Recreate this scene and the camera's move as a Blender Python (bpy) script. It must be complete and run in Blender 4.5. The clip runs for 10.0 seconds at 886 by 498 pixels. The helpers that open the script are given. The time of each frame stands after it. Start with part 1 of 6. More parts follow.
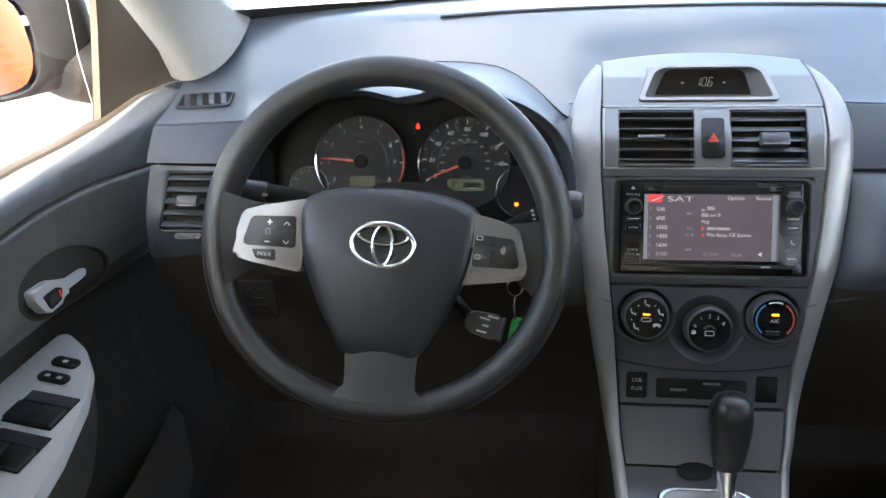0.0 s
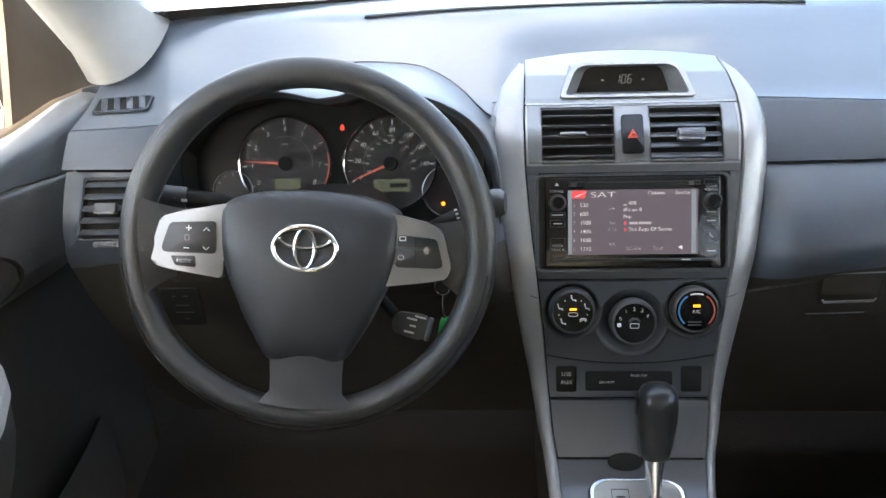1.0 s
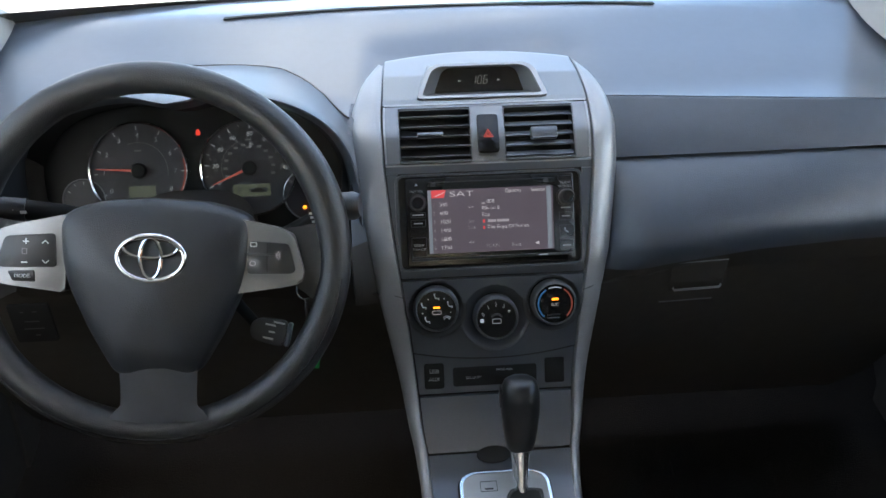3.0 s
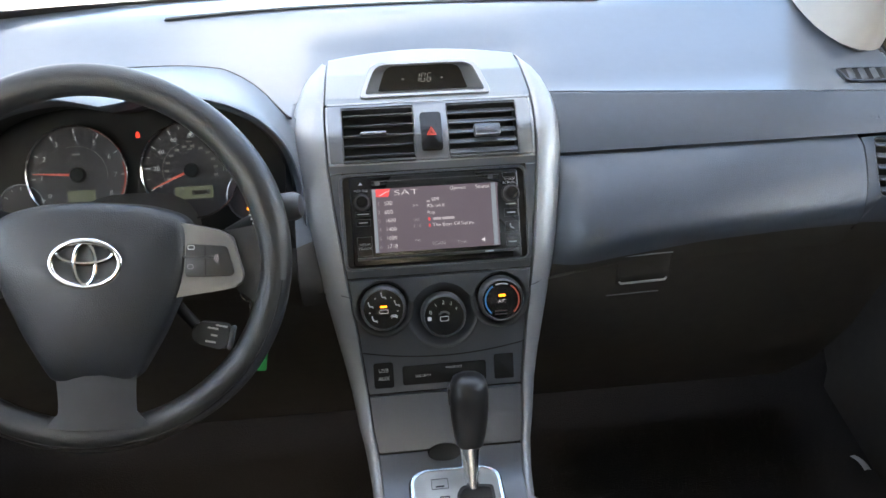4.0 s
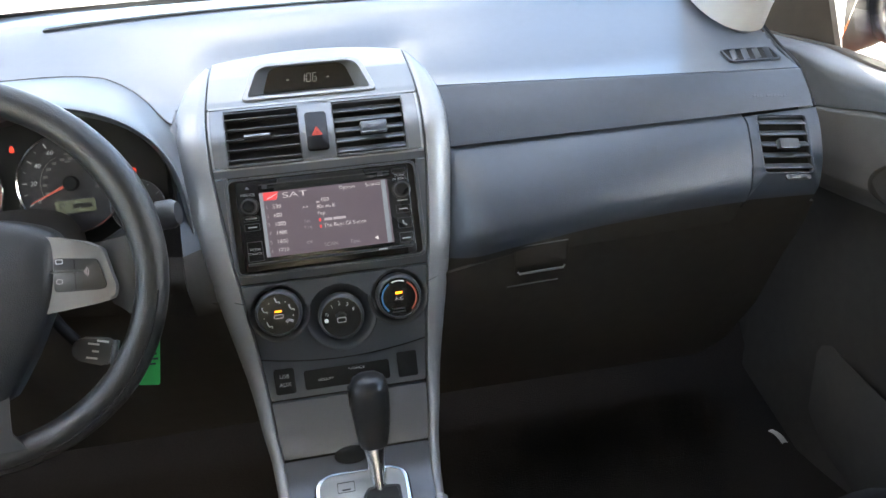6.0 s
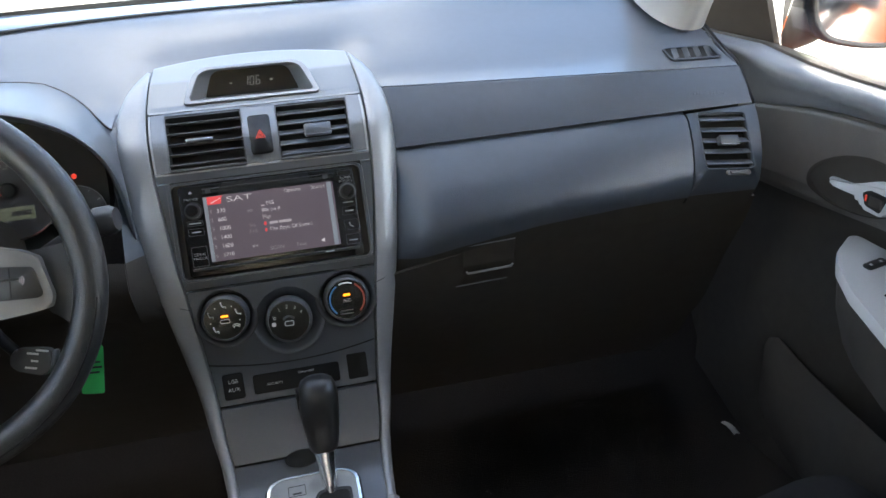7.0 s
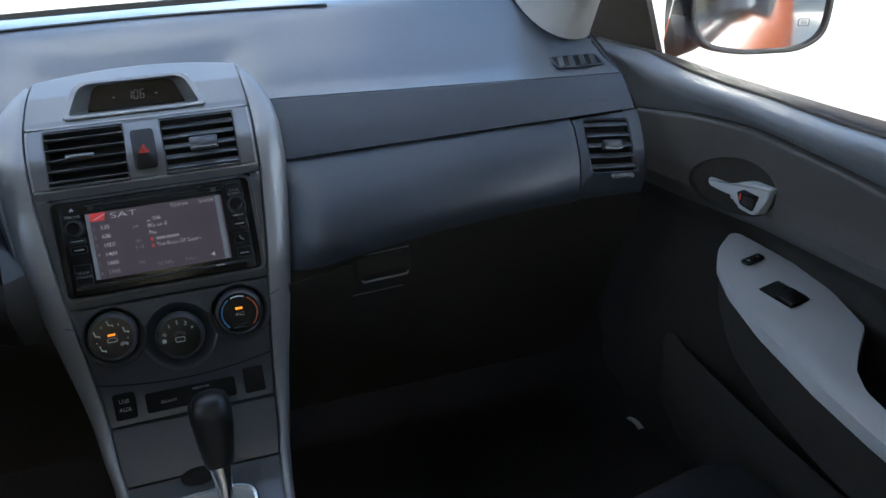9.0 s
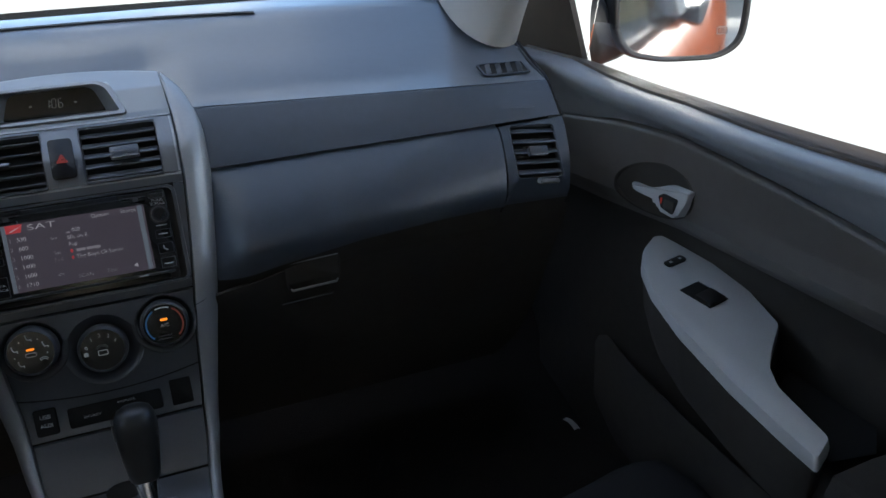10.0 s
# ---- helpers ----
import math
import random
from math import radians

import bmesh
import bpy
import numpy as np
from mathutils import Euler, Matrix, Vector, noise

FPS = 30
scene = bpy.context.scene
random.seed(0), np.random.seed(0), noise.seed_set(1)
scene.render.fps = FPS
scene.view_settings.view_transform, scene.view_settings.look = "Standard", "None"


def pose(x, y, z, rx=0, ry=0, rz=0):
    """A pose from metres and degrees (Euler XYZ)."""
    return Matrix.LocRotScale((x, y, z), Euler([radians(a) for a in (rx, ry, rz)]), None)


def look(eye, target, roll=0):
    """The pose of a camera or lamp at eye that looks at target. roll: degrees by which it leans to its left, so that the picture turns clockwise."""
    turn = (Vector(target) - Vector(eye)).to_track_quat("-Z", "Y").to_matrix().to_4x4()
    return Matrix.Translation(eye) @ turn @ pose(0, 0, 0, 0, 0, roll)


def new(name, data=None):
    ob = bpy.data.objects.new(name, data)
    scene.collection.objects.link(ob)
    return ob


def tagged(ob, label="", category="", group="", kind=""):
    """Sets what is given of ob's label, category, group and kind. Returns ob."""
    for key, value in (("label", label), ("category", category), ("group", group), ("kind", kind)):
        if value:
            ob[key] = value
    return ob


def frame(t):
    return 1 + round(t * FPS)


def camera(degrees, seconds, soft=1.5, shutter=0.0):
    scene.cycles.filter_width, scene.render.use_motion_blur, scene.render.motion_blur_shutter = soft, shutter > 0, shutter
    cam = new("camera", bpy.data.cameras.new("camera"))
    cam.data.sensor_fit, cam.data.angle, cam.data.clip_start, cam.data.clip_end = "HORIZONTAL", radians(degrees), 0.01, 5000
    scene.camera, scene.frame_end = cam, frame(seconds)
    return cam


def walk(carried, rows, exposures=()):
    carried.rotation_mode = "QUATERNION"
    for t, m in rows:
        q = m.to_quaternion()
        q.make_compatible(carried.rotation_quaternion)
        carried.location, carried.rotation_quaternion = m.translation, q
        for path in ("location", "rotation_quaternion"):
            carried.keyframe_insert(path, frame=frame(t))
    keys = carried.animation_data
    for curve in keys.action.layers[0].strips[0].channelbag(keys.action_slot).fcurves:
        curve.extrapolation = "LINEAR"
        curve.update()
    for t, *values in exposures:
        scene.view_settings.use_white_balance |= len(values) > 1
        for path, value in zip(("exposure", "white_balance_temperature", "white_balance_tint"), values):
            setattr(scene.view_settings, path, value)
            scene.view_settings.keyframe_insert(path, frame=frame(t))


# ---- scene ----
cam = camera(60.0, 10.0)
PATH = [
    (0, (-0.196, -0.819, 1.169), (-0.44, 1.004, 0.382), -2.0),
    (0.5, (-0.182, -0.817, 1.171), (-0.353, 1.011, 0.379), -1.9),
    (1, (-0.17, -0.815, 1.169), (-0.284, 1.017, 0.376), -2.0),
    (1.5, (-0.154, -0.815, 1.17), (-0.225, 1.019, 0.377), -1.9),
    (2, (-0.136, -0.816, 1.175), (-0.122, 1.017, 0.375), -1.3),
    (2.5, (-0.124, -0.817, 1.173), (-0.056, 1.014, 0.372), -1.2),
    (4, (-0.079, -0.82, 1.171), (0.102, 1.001, 0.362), -1.6),
    (4.5, (-0.061, -0.821, 1.168), (0.138, 0.996, 0.358), -2.0),
    (5, (-0.041, -0.823, 1.164), (0.19, 0.993, 0.357), -2.4),
    (5.5, (-0.02, -0.825, 1.159), (0.236, 0.989, 0.355), -3.1),
    (7, (0.023, -0.835, 1.158), (0.386, 0.958, 0.35), -3.7),
    (7.5, (0.036, -0.841, 1.156), (0.437, 0.946, 0.351), -3.6),
    (8, (0.047, -0.844, 1.155), (0.488, 0.933, 0.352), -3.5),
    (8.5, (0.059, -0.851, 1.159), (0.548, 0.914, 0.357), -3.4),
    (9, (0.072, -0.857, 1.158), (0.596, 0.901, 0.361), -3.5),
    (9.5, (0.084, -0.865, 1.155), (0.662, 0.879, 0.366), -3.2),
    (10, (0.099, -0.872, 1.161), (0.74, 0.849, 0.369), -2.9),
]
EXPOSURES = [(0.0, 3.38, 6850, 8), (0.5, 3.65, 7050, 8), (1.5, 3.52, 7000, 8), (2.5, 2.80, 6400, 6), (4.0, 3.65, 6950, 8), (5.5, 3.68, 7000, 8), (7.0, 3.2, 6700, 8),
             (7.5, 2.35, 6050, 6), (9.0, 2.15, 6050, 6), (10.0, 1.78, 6050, 7)]
walk(cam, [(t, look(eye, target, roll)) for t, eye, target, roll in PATH], EXPOSURES)

# ---------------------------------------------------------------- light
SUN_ELEV, SUN_AZ = 26.0, 181.0          # degrees; azimuth clockwise from the car's nose
world = bpy.data.worlds.new("sky")
scene.world = world
world.use_nodes = True
wn = world.node_tree
for n in list(wn.nodes):
    wn.nodes.remove(n)
sky = wn.nodes.new("ShaderNodeTexSky")
sky.sky_type, sky.sun_disc = "NISHITA", False
sky.dust_density, sky.air_density = 1.2, 1.0
sky.sun_elevation, sky.sun_rotation = radians(SUN_ELEV), radians(SUN_AZ)
bg = wn.nodes.new("ShaderNodeBackground")
bg.inputs["Strength"].default_value = 0.15
wo = wn.nodes.new("ShaderNodeOutputWorld")
# broken white cloud over the whole sky
cloud_noise = wn.nodes.new("ShaderNodeTexNoise")
cloud_noise.inputs["Scale"].default_value, cloud_noise.inputs["Detail"].default_value, cloud_noise.inputs["Roughness"].default_value = 3.2, 5.0, 0.55
cloud_ramp = wn.nodes.new("ShaderNodeMapRange")
cloud_ramp.interpolation_type = "SMOOTHSTEP"
cloud_ramp.inputs["From Min"].default_value, cloud_ramp.inputs["From Max"].default_value = 0.50, 0.63
cloud_mix = wn.nodes.new("ShaderNodeMixRGB")
cloud_mix.inputs["Color2"].default_value = (5.6, 5.6, 5.7, 1)
wn.links.new(cloud_noise.outputs["Fac"], cloud_ramp.inputs["Value"])
wn.links.new(cloud_ramp.outputs["Result"], cloud_mix.inputs["Fac"])
wn.links.new(sky.outputs["Color"], cloud_mix.inputs["Color1"])
wn.links.new(cloud_mix.outputs["Color"], bg.inputs["Color"])
wn.links.new(bg.outputs["Background"], wo.inputs["Surface"])
sun_data = bpy.data.lights.new("sun", "SUN")
sun_data.energy, sun_data.angle, sun_data.color = 3.2, radians(0.6), (1.0, 0.95, 0.86)
sun = new("sun", sun_data)
sa, se = radians(SUN_AZ), radians(SUN_ELEV)
sun_from = Vector((math.sin(sa) * math.cos(se), math.cos(sa) * math.cos(se), math.sin(se)))
sun.matrix_world = look(sun_from * 20, (0, 0, 0))


# ---------------------------------------------------------------- materials
def material(name, color, rough=0.5, metal=0.0, vary=0.12, scale=60.0, bump=0.08, bump_scale=900.0, spec=0.5,
             wear=0.0, emit=None, strength=0.0, coat=0.0, big=4.0, leather=False, rvary=0.06, coat_rough=0.08):
    m = bpy.data.materials.new(name)
    m.use_nodes = True
    nt = m.node_tree
    b = nt.nodes["Principled BSDF"]
    tc = nt.nodes.new("ShaderNodeTexCoord")
    n1 = nt.nodes.new("ShaderNodeTexNoise")
    n1.inputs["Scale"].default_value, n1.inputs["Detail"].default_value = scale, 4
    n2 = nt.nodes.new("ShaderNodeTexNoise")
    n2.inputs["Scale"].default_value, n2.inputs["Detail"].default_value = big, 3
    for n in (n1, n2):
        nt.links.new(tc.outputs["Object"], n.inputs["Vector"])
    mix = nt.nodes.new("ShaderNodeMath")
    mix.operation = "ADD"
    nt.links.new(n1.outputs["Fac"], mix.inputs[0])
    nt.links.new(n2.outputs["Fac"], mix.inputs[1])
    ramp = nt.nodes.new("ShaderNodeMapRange")
    ramp.inputs["From Min"].default_value, ramp.inputs["From Max"].default_value = 0.6, 1.4
    ramp.inputs["To Min"].default_value, ramp.inputs["To Max"].default_value = 1 - vary, 1 + vary
    nt.links.new(mix.outputs[0], ramp.inputs["Value"])
    hsv = nt.nodes.new("ShaderNodeHueSaturation")
    hsv.inputs["Color"].default_value = (*color, 1)
    nt.links.new(ramp.outputs["Result"], hsv.inputs["Value"])
    nt.links.new(hsv.outputs["Color"], b.inputs["Base Color"])
    rr = nt.nodes.new("ShaderNodeMapRange")
    rr.inputs["From Min"].default_value, rr.inputs["From Max"].default_value = 0.3, 0.7
    rr.inputs["To Min"].default_value, rr.inputs["To Max"].default_value = max(0.02, rough - rvary - wear), min(1, rough + rvary)
    nt.links.new(n2.outputs["Fac"], rr.inputs["Value"])
    nt.links.new(rr.outputs["Result"], b.inputs["Roughness"])
    b.inputs["Metallic"].default_value = metal
    b.inputs["Specular IOR Level"].default_value = spec
    b.inputs["Coat Weight"].default_value = coat
    b.inputs["Coat Roughness"].default_value = coat_rough
    if bump > 0:
        if leather:
            n3 = nt.nodes.new("ShaderNodeTexVoronoi")
            n3.inputs["Scale"].default_value = bump_scale
            h = n3.outputs["Distance"]
        else:
            n3 = nt.nodes.new("ShaderNodeTexNoise")
            n3.inputs["Scale"].default_value, n3.inputs["Detail"].default_value = bump_scale, 2
            h = n3.outputs["Fac"]
        nt.links.new(tc.outputs["Object"], n3.inputs["Vector"])
        bp = nt.nodes.new("ShaderNodeBump")
        bp.inputs["Strength"].default_value, bp.inputs["Distance"].default_value = bump, 0.001
        nt.links.new(h, bp.inputs["Height"])
        nt.links.new(bp.outputs["Normal"], b.inputs["Normal"])
    if emit:
        b.inputs["Emission Color"].default_value = (*emit, 1)
        b.inputs["Emission Strength"].default_value = strength
    return m


def glow(name, color, strength):
    return material(name, tuple(c * 0.15 for c in color), 0.4, bump=0, emit=color, strength=strength, vary=0.02, spec=0.2)


def glass(name, color=(1, 1, 1), ior=1.45):
    m = bpy.data.materials.new(name)
    m.use_nodes = True
    b = m.node_tree.nodes["Principled BSDF"]
    b.inputs["Base Color"].default_value = (*color, 1)
    b.inputs["Transmission Weight"].default_value = 1.0
    b.inputs["Roughness"].default_value = 0.0
    b.inputs["IOR"].default_value = ior
    return m


# same plastic as M_FASCIA; sky light is put into these paler colours
M_HOODSKIN = material("skylit_hood_plastic", (0.095, 0.106, 0.125), 0.42, vary=0.05, scale=90, bump=0.05, bump_scale=700, leather=True, spec=0.5, rvary=0.015, coat=0.2, coat_rough=0.35)
M_PAD = material("skylit_dash_plastic", (0.105, 0.122, 0.150), 0.30, vary=0.05, scale=90, bump=0.04, bump_scale=700, leather=True, spec=0.6, rvary=0.015, coat=0.55, coat_rough=0.16)
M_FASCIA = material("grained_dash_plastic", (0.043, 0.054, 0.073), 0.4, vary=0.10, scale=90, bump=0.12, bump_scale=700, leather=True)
M_LOWER = material("black_lower_plastic", (0.042, 0.038, 0.034), 0.75, spec=0.25, vary=0.15, bump=0.2, bump_scale=700, leather=True)
M_PANEL = material("dark_silver_panel_paint", (0.088, 0.096, 0.110), 0.32, metal=0.40, vary=0.05, scale=400, bump=0.05, bump_scale=2500)
M_SILVER = material("silver_trim_paint", (0.30, 0.31, 0.325), 0.42, metal=0.45, vary=0.05, scale=400, bump=0.04, bump_scale=2500, big=7)
M_CAP = material("silver_cap_paint", (0.215, 0.228, 0.245), 0.30, metal=0.45, vary=0.04, scale=400, bump=0.03, bump_scale=2500, rvary=0.02)
M_GREYTRIM = material("grey_bezel_paint", (0.20, 0.21, 0.225), 0.24, metal=0.40, vary=0.05, scale=400, bump=0.04, bump_scale=2500)
M_CHROME = material("chrome", (0.80, 0.80, 0.79), 0.13, metal=1.0, vary=0.03, bump=0, wear=0.05)
M_BLACK = material("black_plastic", (0.016, 0.016, 0.017), 0.42, vary=0.15, bump=0.06)
M_SLAT = material("satin_black_slat", (0.028, 0.029, 0.031), 0.38, vary=0.12, bump=0.05)
M_GLOSS = material("gloss_black_plastic", (0.008, 0.008, 0.009), 0.26, vary=0.1, bump=0, wear=0.05, spec=0.35)
M_MATTE = material("matte_black_plastic", (0.007, 0.007, 0.0075), 0.6, vary=0.15, bump=0.04, spec=0.25)
M_DARK = material("dark_recess", (0.006, 0.006, 0.006), 0.8, bump=0)
M_WHEEL = material("dark_wheel_urethane", (0.026, 0.0265, 0.028), 0.37, vary=0.12, scale=70, bump=0.26, bump_scale=950, leather=True, wear=0.06)
M_HUB = material("airbag_cover_plastic", (0.020, 0.022, 0.026), 0.40, vary=0.08, scale=70, bump=0.2, bump_scale=850, leather=True)
M_WSILVER = material("wheel_spoke_silver", (0.19, 0.19, 0.192), 0.34, metal=0.5, vary=0.04, scale=400, bump=0.03, bump_scale=2500)
M_PILLAR = material("light_grey_pillar_trim", (0.34, 0.34, 0.33), 0.6, vary=0.05, bump=0.15, bump_scale=600, leather=True)
M_HEAD = material("headliner_cloth", (0.50, 0.49, 0.46), 0.9, vary=0.08, bump=0.3, bump_scale=500)
M_DOOR = material("door_panel_plastic", (0.102, 0.094, 0.088), 0.42, vary=0.1, bump=0.22, bump_scale=700, leather=True)
M_DOORPAD = material("door_top_plastic", (0.165, 0.172, 0.190), 0.44, vary=0.1, bump=0.2, bump_scale=700, leather=True)
M_ARM = material("armrest_silver_paint", (0.54, 0.55, 0.57), 0.42, metal=0.15, vary=0.04, scale=400, bump=0.03, bump_scale=2500)
M_RUBBER = material("rubber_seal", (0.024, 0.020, 0.017), 0.6, vary=0.15, spec=0.2)
M_SAIL = material("brown_black_window_trim", (0.058, 0.045, 0.034), 0.55, vary=0.12, spec=0.25, bump=0.1, bump_scale=700, leather=True)
M_CARPET = material("charcoal_carpet", (0.021, 0.0185, 0.017), 0.95, spec=0.1, vary=0.3, scale=300, bump=0.6, bump_scale=400)
M_FABRIC = material("charcoal_seat_fabric", (0.022, 0.022, 0.024), 0.9, spec=0.2, vary=0.18, scale=500, bump=0.5, bump_scale=1200)
M_PAINT = material("orange_red_car_paint", (0.42, 0.075, 0.006), 0.45, metal=0.0, spec=0.06, vary=0.05, scale=300, bump=0)
M_MIRROR = material("mirror_glass", (0.58, 0.59, 0.60), 0.015, metal=1.0, vary=0.0, bump=0)
M_GLASS = glass("clear_glass")
M_CONCRETE = material("sunlit_concrete", (0.48, 0.45, 0.38), 0.85, vary=0.15, scale=3, bump=0.3, bump_scale=60, big=0.4)
M_WALLP = material("cream_render", (0.62, 0.52, 0.36), 0.85, vary=0.1, scale=6, bump=0.2, bump_scale=80, big=0.6)
M_LEAF = material("leaf_green", (0.07, 0.10, 0.025), 0.6, vary=0.35, scale=8, bump=0)
M_BARK = material("bark", (0.14, 0.10, 0.07), 0.9, vary=0.3, scale=10, bump=0.5, bump_scale=40)
M_DIAL = material("dial_face", (0.020, 0.020, 0.024), 0.6, vary=0.03, bump=0.04)
M_MARK = glow("dial_marking", (0.68, 0.72, 0.75), 0.048)
M_DIMMARK = glow("dim_dial_print", (0.50, 0.50, 0.50), 0.016)
M_KEYPRINT = material("grey_key_print", (0.40, 0.41, 0.42), 0.5, vary=0.05, bump=0)
M_KNOB = material("smooth_black_leather", (0.018, 0.0185, 0.020), 0.36, vary=0.1, bump=0.08, bump_scale=900, leather=True)
M_PRINT = material("white_print", (0.60, 0.61, 0.62), 0.5, vary=0.05, bump=0)
M_NEEDLE = glow("needle_red", (0.66, 0.15, 0.11), 0.042)
M_REDLAMP = glow("warning_red", (1.0, 0.07, 0.04), 0.10)
M_AMBER = glow("amber_lamp", (1.0, 0.25, 0.015), 0.36)
M_LCD = glow("lcd_green_grey", (0.22, 0.25, 0.17), 0.025)
M_LCDINK = material("lcd_ink", (0.02, 0.02, 0.02), 0.5, bump=0)
M_SCREEN = glow("screen_mauve", (0.20, 0.165, 0.205), 0.046)
M_SCREENRED = glow("screen_red", (0.75, 0.08, 0.09), 0.10)
M_SCREENTXT = glow("screen_text", (0.78, 0.74, 0.78), 0.100)
M_SCREENDIM = glow("screen_text_dim", (0.50, 0.46, 0.50), 0.075)
M_SCREENBLUE = glow("screen_edge_blue", (0.30, 0.34, 0.40), 0.065)
M_CLOCKTXT = glow("clock_digit", (0.50, 0.50, 0.47), 0.040)
M_BLUE = glow("dial_blue", (0.06, 0.20, 0.45), 0.04)
M_RED = glow("dial_red", (0.50, 0.12, 0.09), 0.032)
M_HAZRED = material("hazard_red_print", (0.50, 0.05, 0.03), 0.45, bump=0, emit=(0.7, 0.06, 0.03), strength=0.05)
M_TAG = material("green_tag_card", (0.02, 0.30, 0.07), 0.55, vary=0.15, scale=120, bump=0.1)
M_PLATE = material("satin_shifter_plate", (0.37, 0.375, 0.37), 0.36, metal=0.6, vary=0.04, scale=400, bump=0.02)
M_BUTTON = material("grey_button", (0.045, 0.047, 0.052), 0.42, vary=0.08, bump=0.05)
M_WINDOW = material("dark_window_glass", (0.02, 0.025, 0.03), 0.05, vary=0.05, bump=0, spec=0.8)


# ---------------------------------------------------------------- mesh helpers
def finish(name, bm, mat, smooth=40):
    bmesh.ops.recalc_face_normals(bm, faces=bm.faces)
    me = bpy.data.meshes.new(name)
    bm.to_mesh(me)
    bm.free()
    me.materials.append(mat)
    if smooth:
        me.polygons.foreach_set("use_smooth", [True] * len(me.polygons))
        me.set_sharp_from_angle(angle=radians(smooth))
    return me


def part(name, bm, mat, parent=None, label="", smooth=40):
    ob = new(name, finish(name, bm, mat, smooth))
    if parent is not None:
        ob.parent = parent
        if parent.type == "EMPTY":
            ob.matrix_parent_inverse = Matrix.Translation(-parent.location)
    if label:
        ob["label"] = label
    return ob


def thing(name, base, label, category, group="", kind=""):
    ob = new(name)
    ob.location = base
    ob.empty_display_size = 0.05
    return tagged(ob, label, category, group, kind)


def solo(name, bm, mat, label, category="", group="", kind="", smooth=40):
    return tagged(part(name, bm, mat, None, "", smooth), label, category, group, kind)


def grid_faces(bm, rows, close_u=False, close_v=False):
    vs = [[bm.verts.new(p) for p in r] for r in rows]
    nu, nv = len(rows), len(rows[0])
    for i in range(nu if close_u else nu - 1):
        for j in range(nv if close_v else nv - 1):
            a, b, c, d = vs[i][j], vs[(i + 1) % nu][j], vs[(i + 1) % nu][(j + 1) % nv], vs[i][(j + 1) % nv]
            if len({a, b, c, d}) == 4:
                bm.faces.new((a, b, c, d))
    return vs


def loft(rows, close_v=False, caps=False, thick=0.0, close_u=False):
    bm = bmesh.new()
    vs = grid_faces(bm, rows, close_u, close_v)
    if caps:
        bm.faces.new(vs[0])
        bm.faces.new(vs[-1])
    if thick:
        bmesh.ops.recalc_face_normals(bm, faces=bm.faces)
        bmesh.ops.solidify(bm, geom=bm.faces[:], thickness=thick)
    return bm


def box(size, at=(0, 0, 0), bevel=0.0, m=None, segs=2):
    bm = bmesh.new()
    bmesh.ops.create_cube(bm, size=1.0, matrix=Matrix.Translation(at) @ Matrix.Diagonal((*size, 1)))
    if bevel:
        bmesh.ops.bevel(bm, geom=bm.edges[:], offset=bevel, segments=segs, affect="EDGES", profile=0.5)
    if m is not None:
        bmesh.ops.transform(bm, matrix=m, verts=bm.verts)
    return bm


def slab(outline, depth, m=None, bevel=0.0, segs=2, dome=0.0):
    """A plate from an outline in the local xy plane; its back lies at z = 0, its front at z = depth."""
    bm = bmesh.new()
    low = [bm.verts.new((x, y, 0)) for x, y in outline]
    top = [bm.verts.new((x, y, depth)) for x, y in outline]
    n = len(outline)
    for i in range(n):
        bm.faces.new((low[i], low[(i + 1) % n], top[(i + 1) % n], top[i]))
    bm.faces.new(low)
    cap = bm.faces.new(top)
    if bevel:
        bmesh.ops.bevel(bm, geom=list(cap.edges), offset=bevel, segments=segs, affect="EDGES", profile=0.5)
    if m is not None:
        bmesh.ops.transform(bm, matrix=m, verts=bm.verts)
    return bm


def rounded(w, h, r, x=0.0, y=0.0, n=4):
    pts = []
    for cx, cy, a0 in ((w / 2 - r, h / 2 - r, 0), (-w / 2 + r, h / 2 - r, 90), (-w / 2 + r, -h / 2 + r, 180), (w / 2 - r, -h / 2 + r, 270)):
        for k in range(n + 1):
            a = radians(a0 + 90 * k / n)
            pts.append((x + cx + r * math.cos(a), y + cy + r * math.sin(a)))
    return pts


def soften(poly, r, n=3):
    """Rounds the corners of an outline."""
    out = []
    k = len(poly)
    for i in range(k):
        p, a, b = Vector(poly[i]), Vector(poly[i - 1]), Vector(poly[(i + 1) % k])
        da, db = (a - p), (b - p)
        ra, rb = min(r, da.length * 0.45), min(r, db.length * 0.45)
        s, e = p + da.normalized() * ra, p + db.normalized() * rb
        for j in range(n + 1):
            t = j / n
            q = s * (1 - t) ** 2 + p * 2 * t * (1 - t) + e * t ** 2
            out.append((q.x, q.y))
    return out


def ring(outer, inner, depth, m=None, bevel=0.0):
    """A flat frame between two outlines of the same number of points."""
    bm = bmesh.new()
    rows = [[(x, y, 0) for x, y in outer], [(x, y, depth - bevel) for x, y in outer]]
    if bevel:
        rows.append([(x + (u - x) * 0.12, y + (v - y) * 0.12, depth) for (x, y), (u, v) in zip(outer, inner)])
    rows += [[(x, y, depth) for x, y in inner], [(x, y, 0) for x, y in inner]]
    grid_faces(bm, rows, close_u=True, close_v=True)
    if m is not None:
        bmesh.ops.transform(bm, matrix=m, verts=bm.verts)
    return bm


